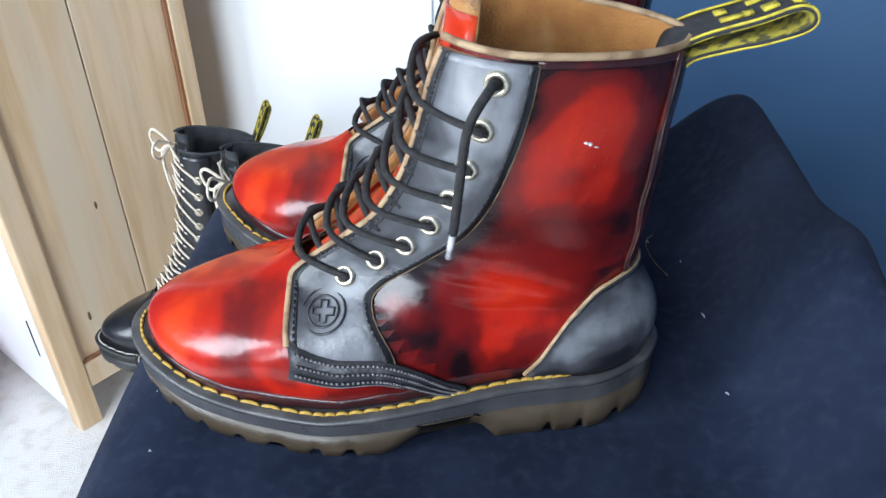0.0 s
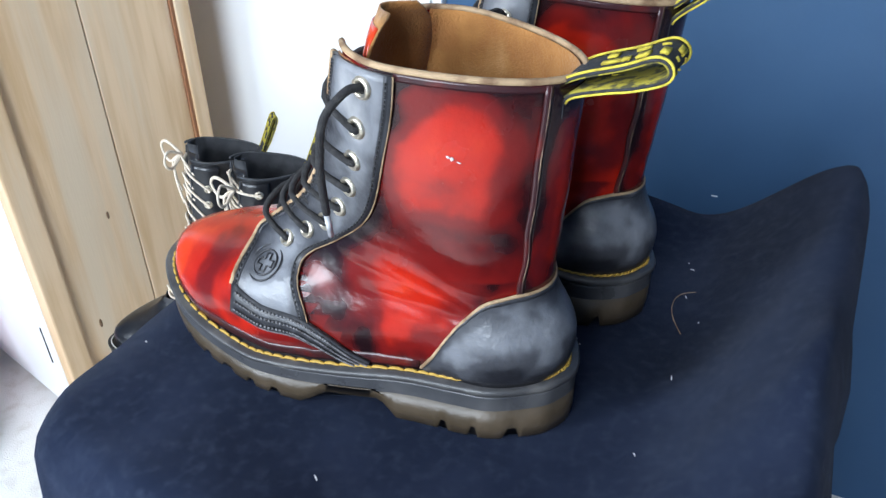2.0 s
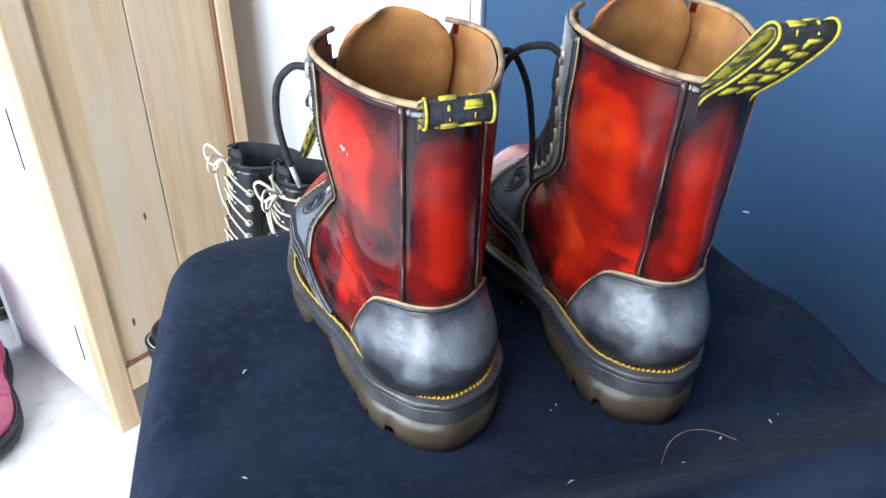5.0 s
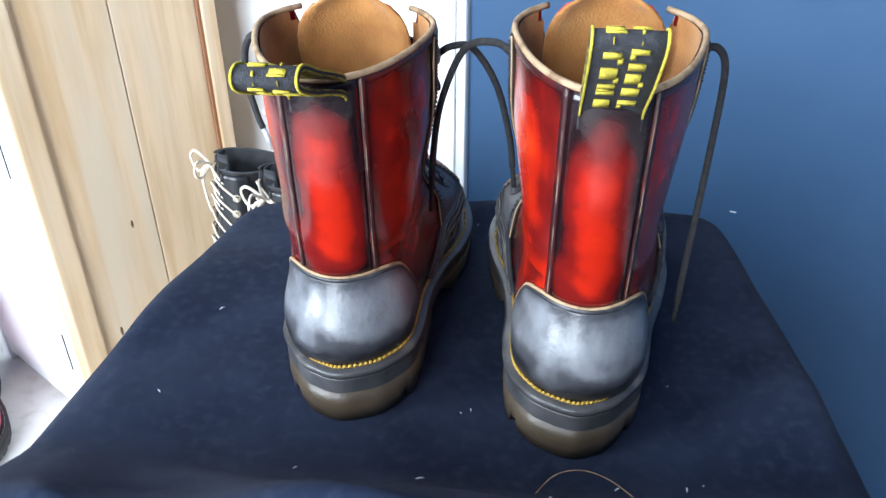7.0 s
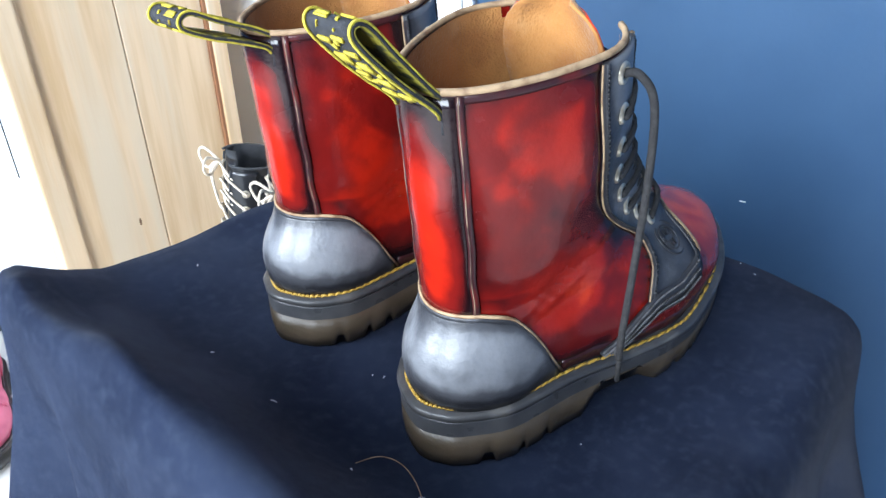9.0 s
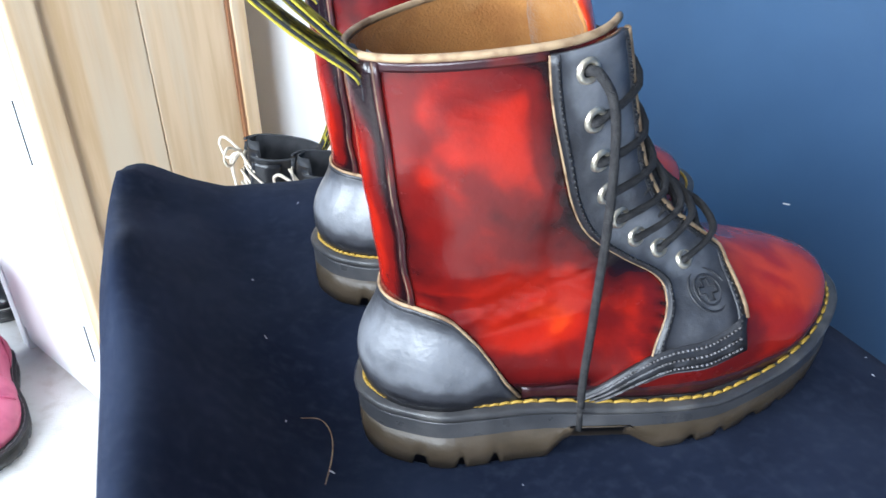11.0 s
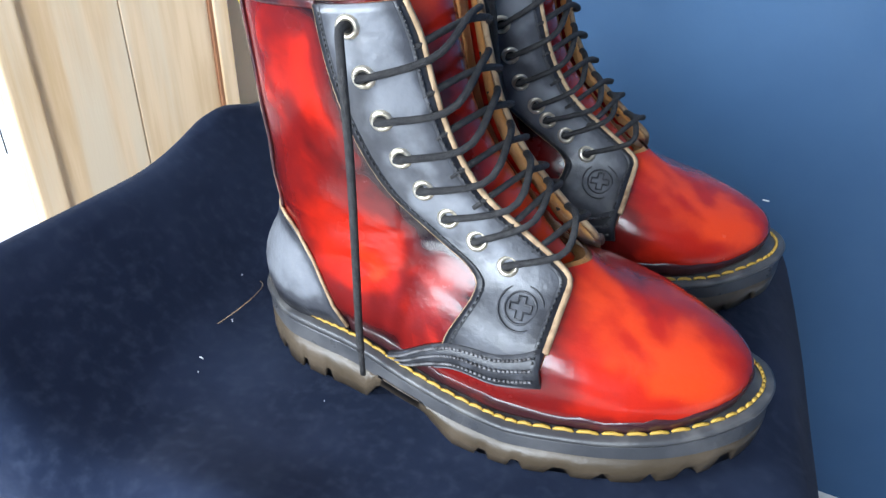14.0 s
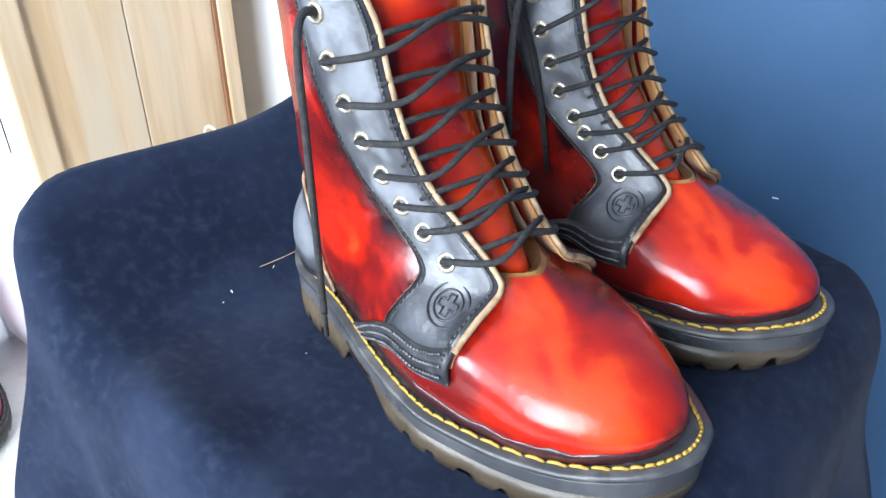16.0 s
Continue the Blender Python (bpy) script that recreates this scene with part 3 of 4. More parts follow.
    P("raw_edge", tube_geo(top, .0012, 6), kit["edge"], cnt)
    if fine:
        P("stitched_margin", sheet(np.stack([g[:, -1] * w_ + g[:, -2] * (1 - w_) for w_ in (.25, .5, .75)], 1), .0025, .0010), kit["margin"], cnt)
        # back strip with its blackened seams
        zs = np.linspace(.0905, .2040, 24)
        def back(yh, z):
            lo, hi = 0.0, 1.3
            k = last.level(0.0, z)
            for _ in range(16):
                mid = (lo + hi) / 2
                if abs(last.at(mid, k)[1]) < yh:
                    lo = mid
                else:
                    hi = mid
            return lo, k
        g = []
        for z in zs:
            ph, k = back(.0195, z)
            g.append([last.at(p, k) for p in np.linspace(-ph, ph, 11)])
        ru = np.array([[.66 * abs(v) ** 2.2 + .85 * math.exp(-(23 - i) / 5.0) + .34 * math.exp(-i / 3.5) - .03 for v in np.linspace(-1, 1, 11)] for i in range(24)])
        strip = P("back_strip", rubbed_sheet(np.array(g)[:, ::-1], .0014, .0014, ru), kit["main"], label=kit["main_label"])
        for sd in (1, -1):
            g, ln = [], []
            for z in zs:
                (p0, k), (p1, _) = back(.0186, z), back(.0212, z)
                g.append([last.at(sd * p, k) for p in (p0, (p0 + p1) / 2, p1)])
                q = last.at(sd * back(.0198, z)[0], k)
                nq = np.array([q[0] - .07, q[1], 0]); nq /= np.linalg.norm(nq)
                ln.append(q + nq * .0018)
            g = np.array(g)
            P("seam_band", sheet(g[:, ::-1] if sd > 0 else g, .0018, .0016), kit["margin2"], strip)
            P("piping", tube_geo(np.array(ln), .0004, 5), SEAM_EDGE, strip)
    # blackened edge of the leather just above the welt
        g = []
        for p in np.linspace(1.14, 2 * math.pi - 1.14, 90):
            q = p if p <= math.pi else p - 2 * math.pi
            hgt = .0045 + .0035 * noise.noise((p * 3.1, 2.0 * s, 0)) + .002 * noise.noise((p * 11, s, 4))
            k1 = last.level(q, .0345 + max(.0015, hgt) + .004)
            g.append([last.at(q, k) for k in np.linspace(.004, k1, 4)])
        P("edge_band", sheet(np.array(g), .0007, .0012), kit["margin2"])
    # top line: dark binding and raw cut edge
    lim = math.acos(1 - 2 * (.0885 - .018) / .120)
    ph = np.linspace(-lim, lim, 49)
    if fine:
        g = np.array([[last.at(p, k) for k in np.linspace(.980, .996, 4)] for p in ph])
        P("top_binding", sheet(g, .0010, .0012), kit["margin2"])
    phf = math.acos(1 - 2 * (.127 - .018) / .120)
    rim = np.array([last.at(p, 1.0) for p in np.linspace(-phf, phf, 60)])
    rim = rim + np.array([0, 0, .0006])
    P("top_edge", tube_geo(rim, .0017, 7), kit["edge"])

    # tongue under the lacing
    kk = np.linspace(.46, 1.0, 26)
    g, g2 = [], []
    ext = .010
    for i, k in enumerate(kk):
        f = last.at(math.pi, k)
        h = (.029 + .005 * ease(12, 20, i)) * (1 if i < 19 else max(.15, 1 - ((i - 19) / 6.1) ** 3) ** .5) * min(1, .45 + i / 14)
        row = []
        for v in np.linspace(-1, 1, 11):
            row.append((f[0] - .0125 - .0135 * v * v, v * h, f[2] + ext * (i / 25) ** 3))
        g.append(row)
    g = np.array(g)
    tg = P("tongue", sheet(g[:-1] * [1, .95, 1], .0008, .0012), kit["main"], label=kit["main_label"])
    P("tongue_lining", sheet(g, -.0006, .0014), kit["lining"], tg)

    # sole: brown outsole with notched edge and raised waist, grooved grey midsole, welt
    n = 260
    lp = sole_loop(n)
    def base_z(x):
        z = -.010
        if .098 < x < .158:
            z = -.010 + .018 * min(1, (x - .098) / .010, (.158 - x) / .018)
        if x > .235:
            z = -.010 + .015 * ((x - .235) / .068) ** 1.7
        return z
    def notch(x):
        for c in (.022, .046, .068, .176, .196, .216, .236, .254, .270, .284):
            if abs(x - c) < .0027:
                return .0092
        return 0.0
    r0 = [(x, y, base_z(x) + notch(x) + (.0 if kit["sole_notched"] else 0)) for x, y in sole_loop(n, .0010)]
    r1 = [(x, y, max(base_z(x), -.010) + .0100) for x, y in sole_loop(n, .0021)]
    r2 = [(x, y, .0160) for x, y in sole_loop(n, .0020)]
    P("outsole", loft([[(x * .995 + .0007, y * .97, z) for x, y, z in r0], r0, r1, r2], True, True), kit["sole_low"], label=kit["sole_label"])
    rings = []
    for i in range(13):
        z = .0155 + .00105 * i
        rings.append([(x, y, z) for x, y in sole_loop(n, .0021 if i % 2 else .0010)])
    P("midsole", loft(rings), kit["sole_top"])
    wl = P("welt", loft([[(x, y, .0285) for x, y in sole_loop(n, .0008)], [(x, y, .0300) for x, y in sole_loop(n, .0032)], [(x, y, .0335) for x, y in sole_loop(n, .0036)],
                         [(x, y, .0350) for x, y in sole_loop(n, .0022)], [(x, y, .0345) for x, y in sole_loop(n, -.004)], [(x, y, .0355) for x, y in sole_loop(n, -.009)]]), kit["welt"])
    count = 104 if fine else 60
    path = sole_loop(count, -.0022)
    for i in range(count):
        p, q = path[i], path[(i + 1) % count]
        dd = q - p
        e = new("stitch", kit["stitch"])
        e.parent = wl
        L = np.linalg.norm(dd)
        e.matrix_basis = frame_matrix(bend([*((p + q) / 2), .0352])[0] * M, (0, 0, 1), tuple((bend([*q, .0352])[0] - bend([*p, .0352])[0]) * M)) @ Matrix.Diagonal((L / .0068, .95, .9, 1))

    # laces: from every eyelet over the gap and under the opposite facing
    lace_r = .0021 if fine else .0021
    def eye_point(i, sd, h=.004):
        x, z = eyes_of[sd][i]
        return skin(x, z, sd) + last.normal(x, z, sd) * h
    def inner_point(x, z, sd, h):
        j = int(np.argmin(abs(inner[:, 1] - z) + (np.arange(40) < 8) * 9))
        q = skin(*inner[j], sd)
        return q + np.array([.0, 0, 0]) + np.array([.5, 0, .6]) * h
    lace = tagged(new("lace"), kit["lace_label"])
    lace.parent = root
    for i in range(len(eyes)):
        for sd in (1, -1):
            if i == 0 and ends:
                continue
            a = eye_point(i, sd, .001)
            a2 = eye_point(i, sd, .0045)
            up = max(i - 1, 0)
            zt2 = (eyes[up][1] + eyes[i][1]) / 2 if i else eyes[0][1] + .005
            e1 = inner_point(0, eyes[i][1] + .2 * (zt2 - eyes[i][1]), sd, .0075)
            mid = (e1 + inner_point(0, zt2, -sd, .006)) / 2 + np.array([.6, 0, .8]) * (.0042 + .0025 * (sd > 0))
            e2 = inner_point(0, zt2, -sd, .001)
            e3 = e2 + np.array([-.006, -sd * .004, -.004])
            P("lace_run", tube_geo(spline([a, a2, e1, mid, e2, e3], 22), lace_r, 7, 0.8), kit["lace"], lace)
    for pts, tip in ends:
        pth = spline([np.array(q) for q in pts], 40)
        P("lace_end", tube_geo(pth, lace_r, 7), kit["lace"], lace)
        if tip is not None:
            dv = (pth[-1] - pth[-3]) / np.linalg.norm(pth[-1] - pth[-3])
            P("aglet", tube_geo([pth[-1] - dv * .002, pth[-1] + dv * .016], .0016, 7), tip, lace, "hard lace tip")
    # bow for the plainer boots
    if not fine and kit.get("bow"):
        c0 = inner_point(0, eyes[0][1], 1, .012)
        for dx, dy, dz in ((.02, .030, .015), (.02, -.030, .012)):
            P("lace_bow", tube_geo(spline([c0, c0 + [dx, dy * .6, dz], c0 + [dx + .008, dy, dz * .2], c0 + [dx, dy * .5, -.012], c0], 24), lace_r, 6), kit["lace"], lace)
        for dy in (.018, -.016):
            P("lace_end", tube_geo(spline([c0, c0 + [.015, dy * .6, -.01], c0 + [.016, dy, -.035], c0 + [.012, dy * 1.3, -.06]], 16), lace_r, 6), kit["lace"], lace)

    # pull loop at the back
    zb = zt(.204)
    w = .0145 if fine else .011
    L = loop_length if fine else .04
    ca, sa = math.cos(loop_lift), math.sin(loop_lift)
    prof = [(.023, -.020), (.020, -.004), (.010, .004), (-.4 * L, .006), (-.85 * L, .008), (-1.02 * L, .004), (-.95 * L, -.001), (-.5 * L, -.003), (-.1 * L, -.003), (.014, -.006), (.016, -.016)]
    pl = []
    for a, b in prof:
        if a < .012:
            a, b = .010 + (a - .010) * ca + b * sa * .6, (b * ca - (a - .010) * sa)
        pl.append((a + .006, zb + b))
    pl = spline(pl, 54)
    g = np.array([[(x, v * w + loop_side * max(0, .02 - x), z) for v in (-1, -.5, 0, .5, 1)] for x, z in pl])
    lp_ = P("pull_loop", slab(g, .0006, .0012), kit["strap"], label="black woven pull loop with yellow markings")
    P("loop_inside", slab(g, .0013, .0006), STRAP_OLIVE, lp_, "olive and black woven inner face")
    def strip_of(i0, i1, v0, v1, h):
        sub = np.array([[(g[i][2][0], g[i][2][1] + v * w, g[i][2][2]) for v in np.linspace(v0, v1, 3)] for i in range(i0, i1 + 1)])
        return slab(sub, -h + .0004, .0010)
    marks = [strip_of(8, 49, -.99, -.92, .0011), strip_of(8, 49, .92, .99, .0011)]
    rnd = random.Random(3)
    for v0 in (-.62, .08):                                  # unreadable woven letters as short bars
        q = 13
        while q < 45:
            n_ = rnd.choice((1, 1, 2))
            hi_ = rnd.uniform(.22, .52)
            marks.append(strip_of(q, q + n_, v0 + (rnd.uniform(.0, .26) if hi_ < .35 else 0), v0 + hi_, .0011))
            if rnd.random() < .5:
                marks.append(strip_of(q + n_, q + n_ + 1, v0 + rnd.choice((0, .2, .4)), v0 + rnd.choice((.1, .3, .5)) + .03, .0011))
            q += n_ + rnd.choice((1, 2, 2))
    P("loop_marking", join_geo(marks), kit["strap_mark"], lp_, "yellow woven edges and bars")
    if paper:
        g = np.array([[(.030 + .004 * math.sin(v * 3), -.012 + .026 * v, .170 + .030 * u - .004 * v) for u in np.linspace(0, 1, 4)] for v in np.linspace(0, 1, 8)])
        tag = P("paper_tag", slab(g, .0003, .0006), PAPER, label="crumpled white paper tag")
        bars = [slab(np.array([[(.030 + .004 * math.sin(v * 3) + .0006, -.012 + .026 * v, .170 + .030 * u - .004 * v) for u in (u0, u0 + .05)] for v in np.linspace(.1, .9, 6)]), .0006, .0012) for u0 in (.7, .82)]
        P("printed_bar", join_geo(bars), TAG_INK, tag)
    return last


def kit(**k):
    return k


RED_KIT = kit(main=RED, main_label="red leather rubbed to black at the seams", facing=GREY, facing_label="rubbed grey leather panel", lining=LINING, lining_label="tan suede lining",
              edge=CREAM, seam=DARK_RED, margin=GREY_EDGE, margin2=DARK_RED, thread=THREAD, dark_thread=DARK_THREAD, sole_low=SOLE_LOW, sole_top=SOLE_TOP, welt=WELT, sole_label="translucent brown rubber outsole",
              sole_notched=True, stitch=stitch_mesh(YELLOW), eye=eyelet_meshes(BRASS), lace=LACE, lace_label="charcoal round laces", strap=STRAP, strap_mark=STRAP_YELLOW)
BLACK_KIT = dict(RED_KIT, main=BLACK, main_label="black smooth leather", facing=BLACK, facing_label="black leather panel", lining=BLACK_LINING, lining_label="dark lining", edge=BLACK_LINING,
                 margin=BLACK, margin2=BLACK, thread=THREAD, sole_low=BLACK_SOLE, sole_top=BLACK_SOLE, welt=BLACK_SOLE, sole_label="black rubber outsole",
                 stitch=stitch_mesh(PALE_THREAD), lace=LACE_CREAM, lace_label="cream laces tied in a bow", bow=True)
PINK_KIT = dict(BLACK_KIT, main=PINK, main_label="pink printed leather", facing=PINK, facing_label="pink leather panel", lace=LACE, lace_label="dark laces", bow=False,
                stitch=stitch_mesh(THREAD), lining=PINK, edge=PINK)

# the pair on the swivel seat: heel place and heading on the seat
LEFT_AT = pose(0.1369, -0.0735, 0.0025, 0, 0, 176.46) @ pose(0.005, 0, 0)
RIGHT_AT = pose(0.1510, 0.0561, -0.0095, 0, 0, 172.91) @ pose(0, 0, 0, 0, -1.8, 0) @ pose(0.004, 0, 0)
left_boot = thing("ankle_boot", "rubbed red and grey leather lace-up boot with yellow welt stitching", "boot", LEFT_AT, "pair of red boots")
make_boot(left_boot, 1, RED_KIT, size=(.94, .96, 0.965), loop_lift=0.30, loop_side=0.22, dye=0.08, loop_length=.033, ends=(
    ([(.1045, .049, .2005), (.108, .058, .201), (.116, .066, .189), (.119, .068, .168), (.121, .065, .147), (.122, .063, .139)], AGLET),
    ([(.109, -.049, .192), (.110, -.058, .197), (.116, -.070, .194), (.124, -.084, .170), (.132, -.093, .135), (.136, -.096, .112)], LACE)))
scuff_at = [(.0638 + a, .171 + b) for a, b in ((0, 0), (.0018, .0008), (-.0030, -.0018))]
sl = Last()
ch = []
for i, (x, z) in enumerate(scuff_at):
    q = (sl.side(x, z, 1) + sl.normal(x, z, 1) * .0012) * np.array([.94, .96, .965])
    ch.append(tube_geo([q - [.0009, 0, 0], q, q + [.0009, 0, .0003]], [.0003, .0011 - .0004 * i, .0003], 6))
part("scuff", *[np.asarray(v) if i == 0 else v for i, v in enumerate(join_geo(ch))], LINT, left_boot, "small pale scuff")
right_boot = thing("ankle_boot", "rubbed red and grey leather lace-up boot with long dangling lace ends", "boot", RIGHT_AT, "pair of red boots")
make_boot(right_boot, -1, RED_KIT, size=(.95, .96, 1.03), loop_lift=0.72, loop_side=0.0, loop_length=.041, paper=True, ends=(
    ([(.1045, .049, .2005), (.106, .058, .201), (.110, .065, .188), (.111, .066, .150), (.109, .065, .10), (.107, .064, .062), (.107, .064, .046)], LACE),
    ([(.109, -.049, .192), (.110, -.060, .198), (.114, -.078, .192), (.119, -.092, .160), (.125, -.098, .125), (.129, -.100, .10)], LACE)))


# ---- swivel seat under its cloth ----
CORNERS = [np.array(c) for c in ((-.182, -.200), (.228, -.258), (.268, .215), (-.180, .226))]


def seat_xy(a, r):
    """Seat plan: direction a, share r of the way to the rim."""
    c, q = math.cos(a), math.sin(a)
    e = (abs(c) ** 9 + abs(q) ** 9) ** (-1 / 9)
    u, v = (c * e * r + 1) / 2, (q * e * r + 1) / 2
    f0 = CORNERS[0] * (1 - u) + CORNERS[1] * u
    f1 = CORNERS[3] * (1 - u) + CORNERS[2] * u
    return f0 * (1 - v) + f1 * v


def seat_z(x, y):
    """The cushion's height: a little lower, and dipping to the heel, under the right boot."""
    under_left, under_right = .0012, -.0110 + .0314 * min(max(.151 - x, 0), .28)
    q = ease(-.05, .04, y)
    z = under_left * (1 - q) + under_right * q + .102 * ease(.148, .290, x) - .012 * ease(-.140, -.185, x)
    z += .012 * ease(-.14, .08, x) * ease(.15, .22, abs(y)) * (1 - .75 * ease(.12, .24, x))
    return z - .004 * ease(.15, .25, abs(y))


def cloth():
    na, rs = 220, [0, .12, .25, .38, .5, .6, .7, .78, .85, .90, .94, .97, .99]
    hang = [0.0, .004, .012, .024, .04, .06, .085, .115, .15, .19, .24, .30, .36, .40]
    vs = []
    cen = seat_xy(0, 0)
    for i in range(na):
        a = 2 * math.pi * i / na
        for r in rs:
            x, y = seat_xy(a, r)
            z = seat_z(x, y)
            w = ease(.55, .95, r)
            z += w * (.0035 * math.sin(x * 34 + y * 21) + .003 * noise.noise((x * 18, y * 18, 1))) * (1 if r < .98 else .5)
            # soft ridges running from the raised back edge
            for px, py, dx, dy in ((.20, -.12, .5, .9), (.215, -.02, .25, 1), (.19, -.2, .9, .45)):
                q = (x - px) * dy - (y - py) * dx
                z += .007 * math.exp(-(q / .012) ** 2) * ease(.15, .2, x) * ease(.30, .22, x)
            z -= .010 * ease(.93, 1.0, r) ** 2
            vs.append((x, y, z))
        ex, ey = seat_xy(a, 1.0)
        d = np.array([ex, ey]) - cen
        d /= np.linalg.norm(d)
        corner = min(abs(((a - k * math.pi / 2 - math.pi / 4 + math.pi) % (2 * math.pi)) - math.pi) for k in range(4))
        fl = math.exp(-(corner / .16) ** 2)
        z0 = seat_z(ex, ey)
        for h in hang[1:]:
            g = ease(.02, .25, h)
            out = .010 * (1 - math.exp(-h / .010)) + (.012 + .035 * max(0, -math.cos(a))) * g + fl * (.050 * g) - .020 * g * math.exp(-((corner - .33) / .10) ** 2) + g * (.014 * math.sin(a * 17 + 1.3) + .010 * math.sin(a * 29 + .4 + 6 * h))
            vs.append((ex + d[0] * out, ey + d[1] * out, z0 - .012 - h * (1.0 + .22 * fl) + .006 * math.sin(a * 11) * g))
    nv = len(rs) + len(hang) - 1
    fs = grid_faces(na, nv, wrap=True)
    # weld the centre
    P = np.array(vs)
    top_n = len(P)
    low = P.copy()
    low[:, 2] -= .0016
    cx = np.arange(na) * nv
    for c in cx:
        low[c:c + nv, :2] = P[c:c + nv, :2] * .997 + cen * .003
    fl_ = [tuple(reversed([i + top_n for i in f])) for f in fs]
    rim = [(((i + 1) % na) * nv + nv - 1, i * nv + nv - 1, i * nv + nv - 1 + top_n, ((i + 1) % na) * nv + nv - 1 + top_n) for i in range(na)]
    return np.vstack([P, low]), fs + fl_ + [tuple(reversed(r)) for r in rim]


seat_cloth = part("draped_cloth", *cloth(), CLOTH)
tagged(seat_cloth, "dark navy jersey cloth draped over a swivel stool, flecked with lint", "cloth")

stool = thing("swivel_stool", "black swivel stool hidden under a navy cloth", "stool", pose(0, 0, 0))
sv = []
for i in range(48):
    a = 2 * math.pi * i / 48
    for r, dz in ((0.02, -.026), (.5, -.030), (.82, -.040), (.90, -.050), (.91, -.072), (.86, -.09), (.02, -.092)):
        x, y = seat_xy(a, r)
        sv.append((x, y, seat_z(x, y) + dz))
part("seat_cushion", sv, grid_faces(48, 7, wrap=True) + [tuple(reversed([i * 7 for i in range(48)])), tuple(i * 7 + 6 for i in range(48))], CHAIR, stool)
tube("gas_column", [(0, 0, -.07), (0, 0, -.30), (0, 0, -.52)], [.028, .026, .024], PLASTIC, stool, 16)
for i in range(5):
    a = 2 * math.pi * i / 5
    c, q = math.cos(a), math.sin(a)
    leg = tube("base_leg", [(0, 0, -.50), (.12 * c, .12 * q, -.515), (.26 * c, .26 * q, -.535)], [.024, .020, .014], PLASTIC, stool, 10)
    tube("castor", [(.26 * c - .011 * q, .26 * q + .011 * c, -.571), (.26 * c + .011 * q, .26 * q - .011 * c, -.571)], .028, PLASTIC, leg, 16)

# lint on the cloth, and two long hairs
rnd = random.Random(11)
ch = []
spots = [(.164, .116), (.160, .126), (.112, -.004), (.108, .002), (.165, -.091), (-.055, -.022), (.172, -.025), (.165, .079), (.178, .042), (-.139, .146), (.02, -.17), (-.14, -.12)]
for _ in range(8):
    spots.append((rnd.uniform(-.19, .24), rnd.uniform(-.2, .21)))
for i, (x, y) in enumerate(spots):
    r = rnd.uniform(.0003, .0005) if i < 12 else rnd.uniform(.0002, .0004)
    a = rnd.uniform(0, 6.3)
    z = seat_z(x, y) + .0025
    ln = rnd.uniform(.0003, .0022)
    ch.append(tube_geo([(x - ln * math.cos(a), y - ln * math.sin(a), z), (x, y, z + .0006), (x + ln * math.cos(a), y + ln * math.sin(a), z)], [r * .5, r, r * .5], 5))
lint = part("lint_flecks", *join_geo(ch), LINT)
tagged(lint, "pale lint flecks caught on the navy cloth", "lint", kind="stuff")
hair = tube("loose_hair", spline([(.170, .034, -.005), (.161, .046, .001), (.159, .060, .003), (.163, .074, .001), (.172, .088, -.004)], 24), .00028, CREAM, None, 5)
tagged(hair, "long fair hair lying on the navy cloth", "hair")

# ---- room ----
tagged(box("floor", (ROOM_L - .2, ROOM_R + .1, ROOM_F - .1, 1.9, FLOOR - .1, FLOOR), CARPET), "cream carpet with brown flecks", "floor", kind="structure")
# ceiling and east wall stay out of view; added dark to limit bounced light
tagged(box("ceiling", (ROOM_L - .2, ROOM_R + .1, ROOM_F - .1, 1.9, ROOM_TOP, ROOM_TOP + .1), CEILING), "unseen ceiling, dulled to grey to cut bounced light", "ceiling", kind="structure")
tagged(box("wall_east", (ROOM_R, ROOM_R + .1, ROOM_F, 1.8, FLOOR, ROOM_TOP), BLUE), "unseen wall, dark blue to cut bounced light", "wall", kind="structure")


def window_wall(name, wname, side, w, lo, hi):
    """A wall with one window; side names the plane, w the opening along it and in height."""
    def ext(a0, a1, d0, d1, z0, z1):
        return (ROOM_L - d1, ROOM_L - d0, a0, a1, z0, z1) if side == "west" else (a0, a1, ROOM_F - d1, ROOM_F - d0, z0, z1)
    # an added wall out of view, its dark blue chosen to weaken the fill
    wall = thing(name, "unseen wall with one tall window, dark blue to cut bounced light", "wall", kind="structure")
    for nm, e in (("wall_pier", (lo, w[0], 0, .1, FLOOR, ROOM_TOP)), ("wall_pier", (w[1], hi, 0, .1, FLOOR, ROOM_TOP)),
                  ("wall_below_window", (w[0], w[1], 0, .1, FLOOR, w[2])), ("wall_above_window", (w[0], w[1], 0, .1, w[3], ROOM_TOP))):
        box(nm, ext(*e), BLUE, wall)
    win = thing(wname, "tall white-framed window", "window", kind="structure")
    for e in ((w[0], w[0] + .05, .04, .09, w[2], w[3]), (w[1] - .05, w[1], .04, .09, w[2], w[3]),
              (w[0] + .05, w[1] - .05, .04, .09, w[2], w[2] + .05), (w[0] + .05, w[1] - .05, .04, .09, w[3] - .05, w[3])):
        box("window_frame", ext(*e), WHITE, win, .004)
    pane = box("pane", ext(w[0] + .05, w[1] - .05, .064, .068, w[2] + .05, w[3] - .05), GLASS, win)
    pane.visible_shadow = False


window_wall("wall_west", "window_1", "west", WIN, ROOM_F, 1.8)
window_wall("wall_south", "window_2", "south", WIN_S, ROOM_L, ROOM_R)

# blue wall with the white door casing at its end; local x runs along the wall, y into it
WALL = pose(0.030, 0.590, 0.0, 0, 0, -25.5)


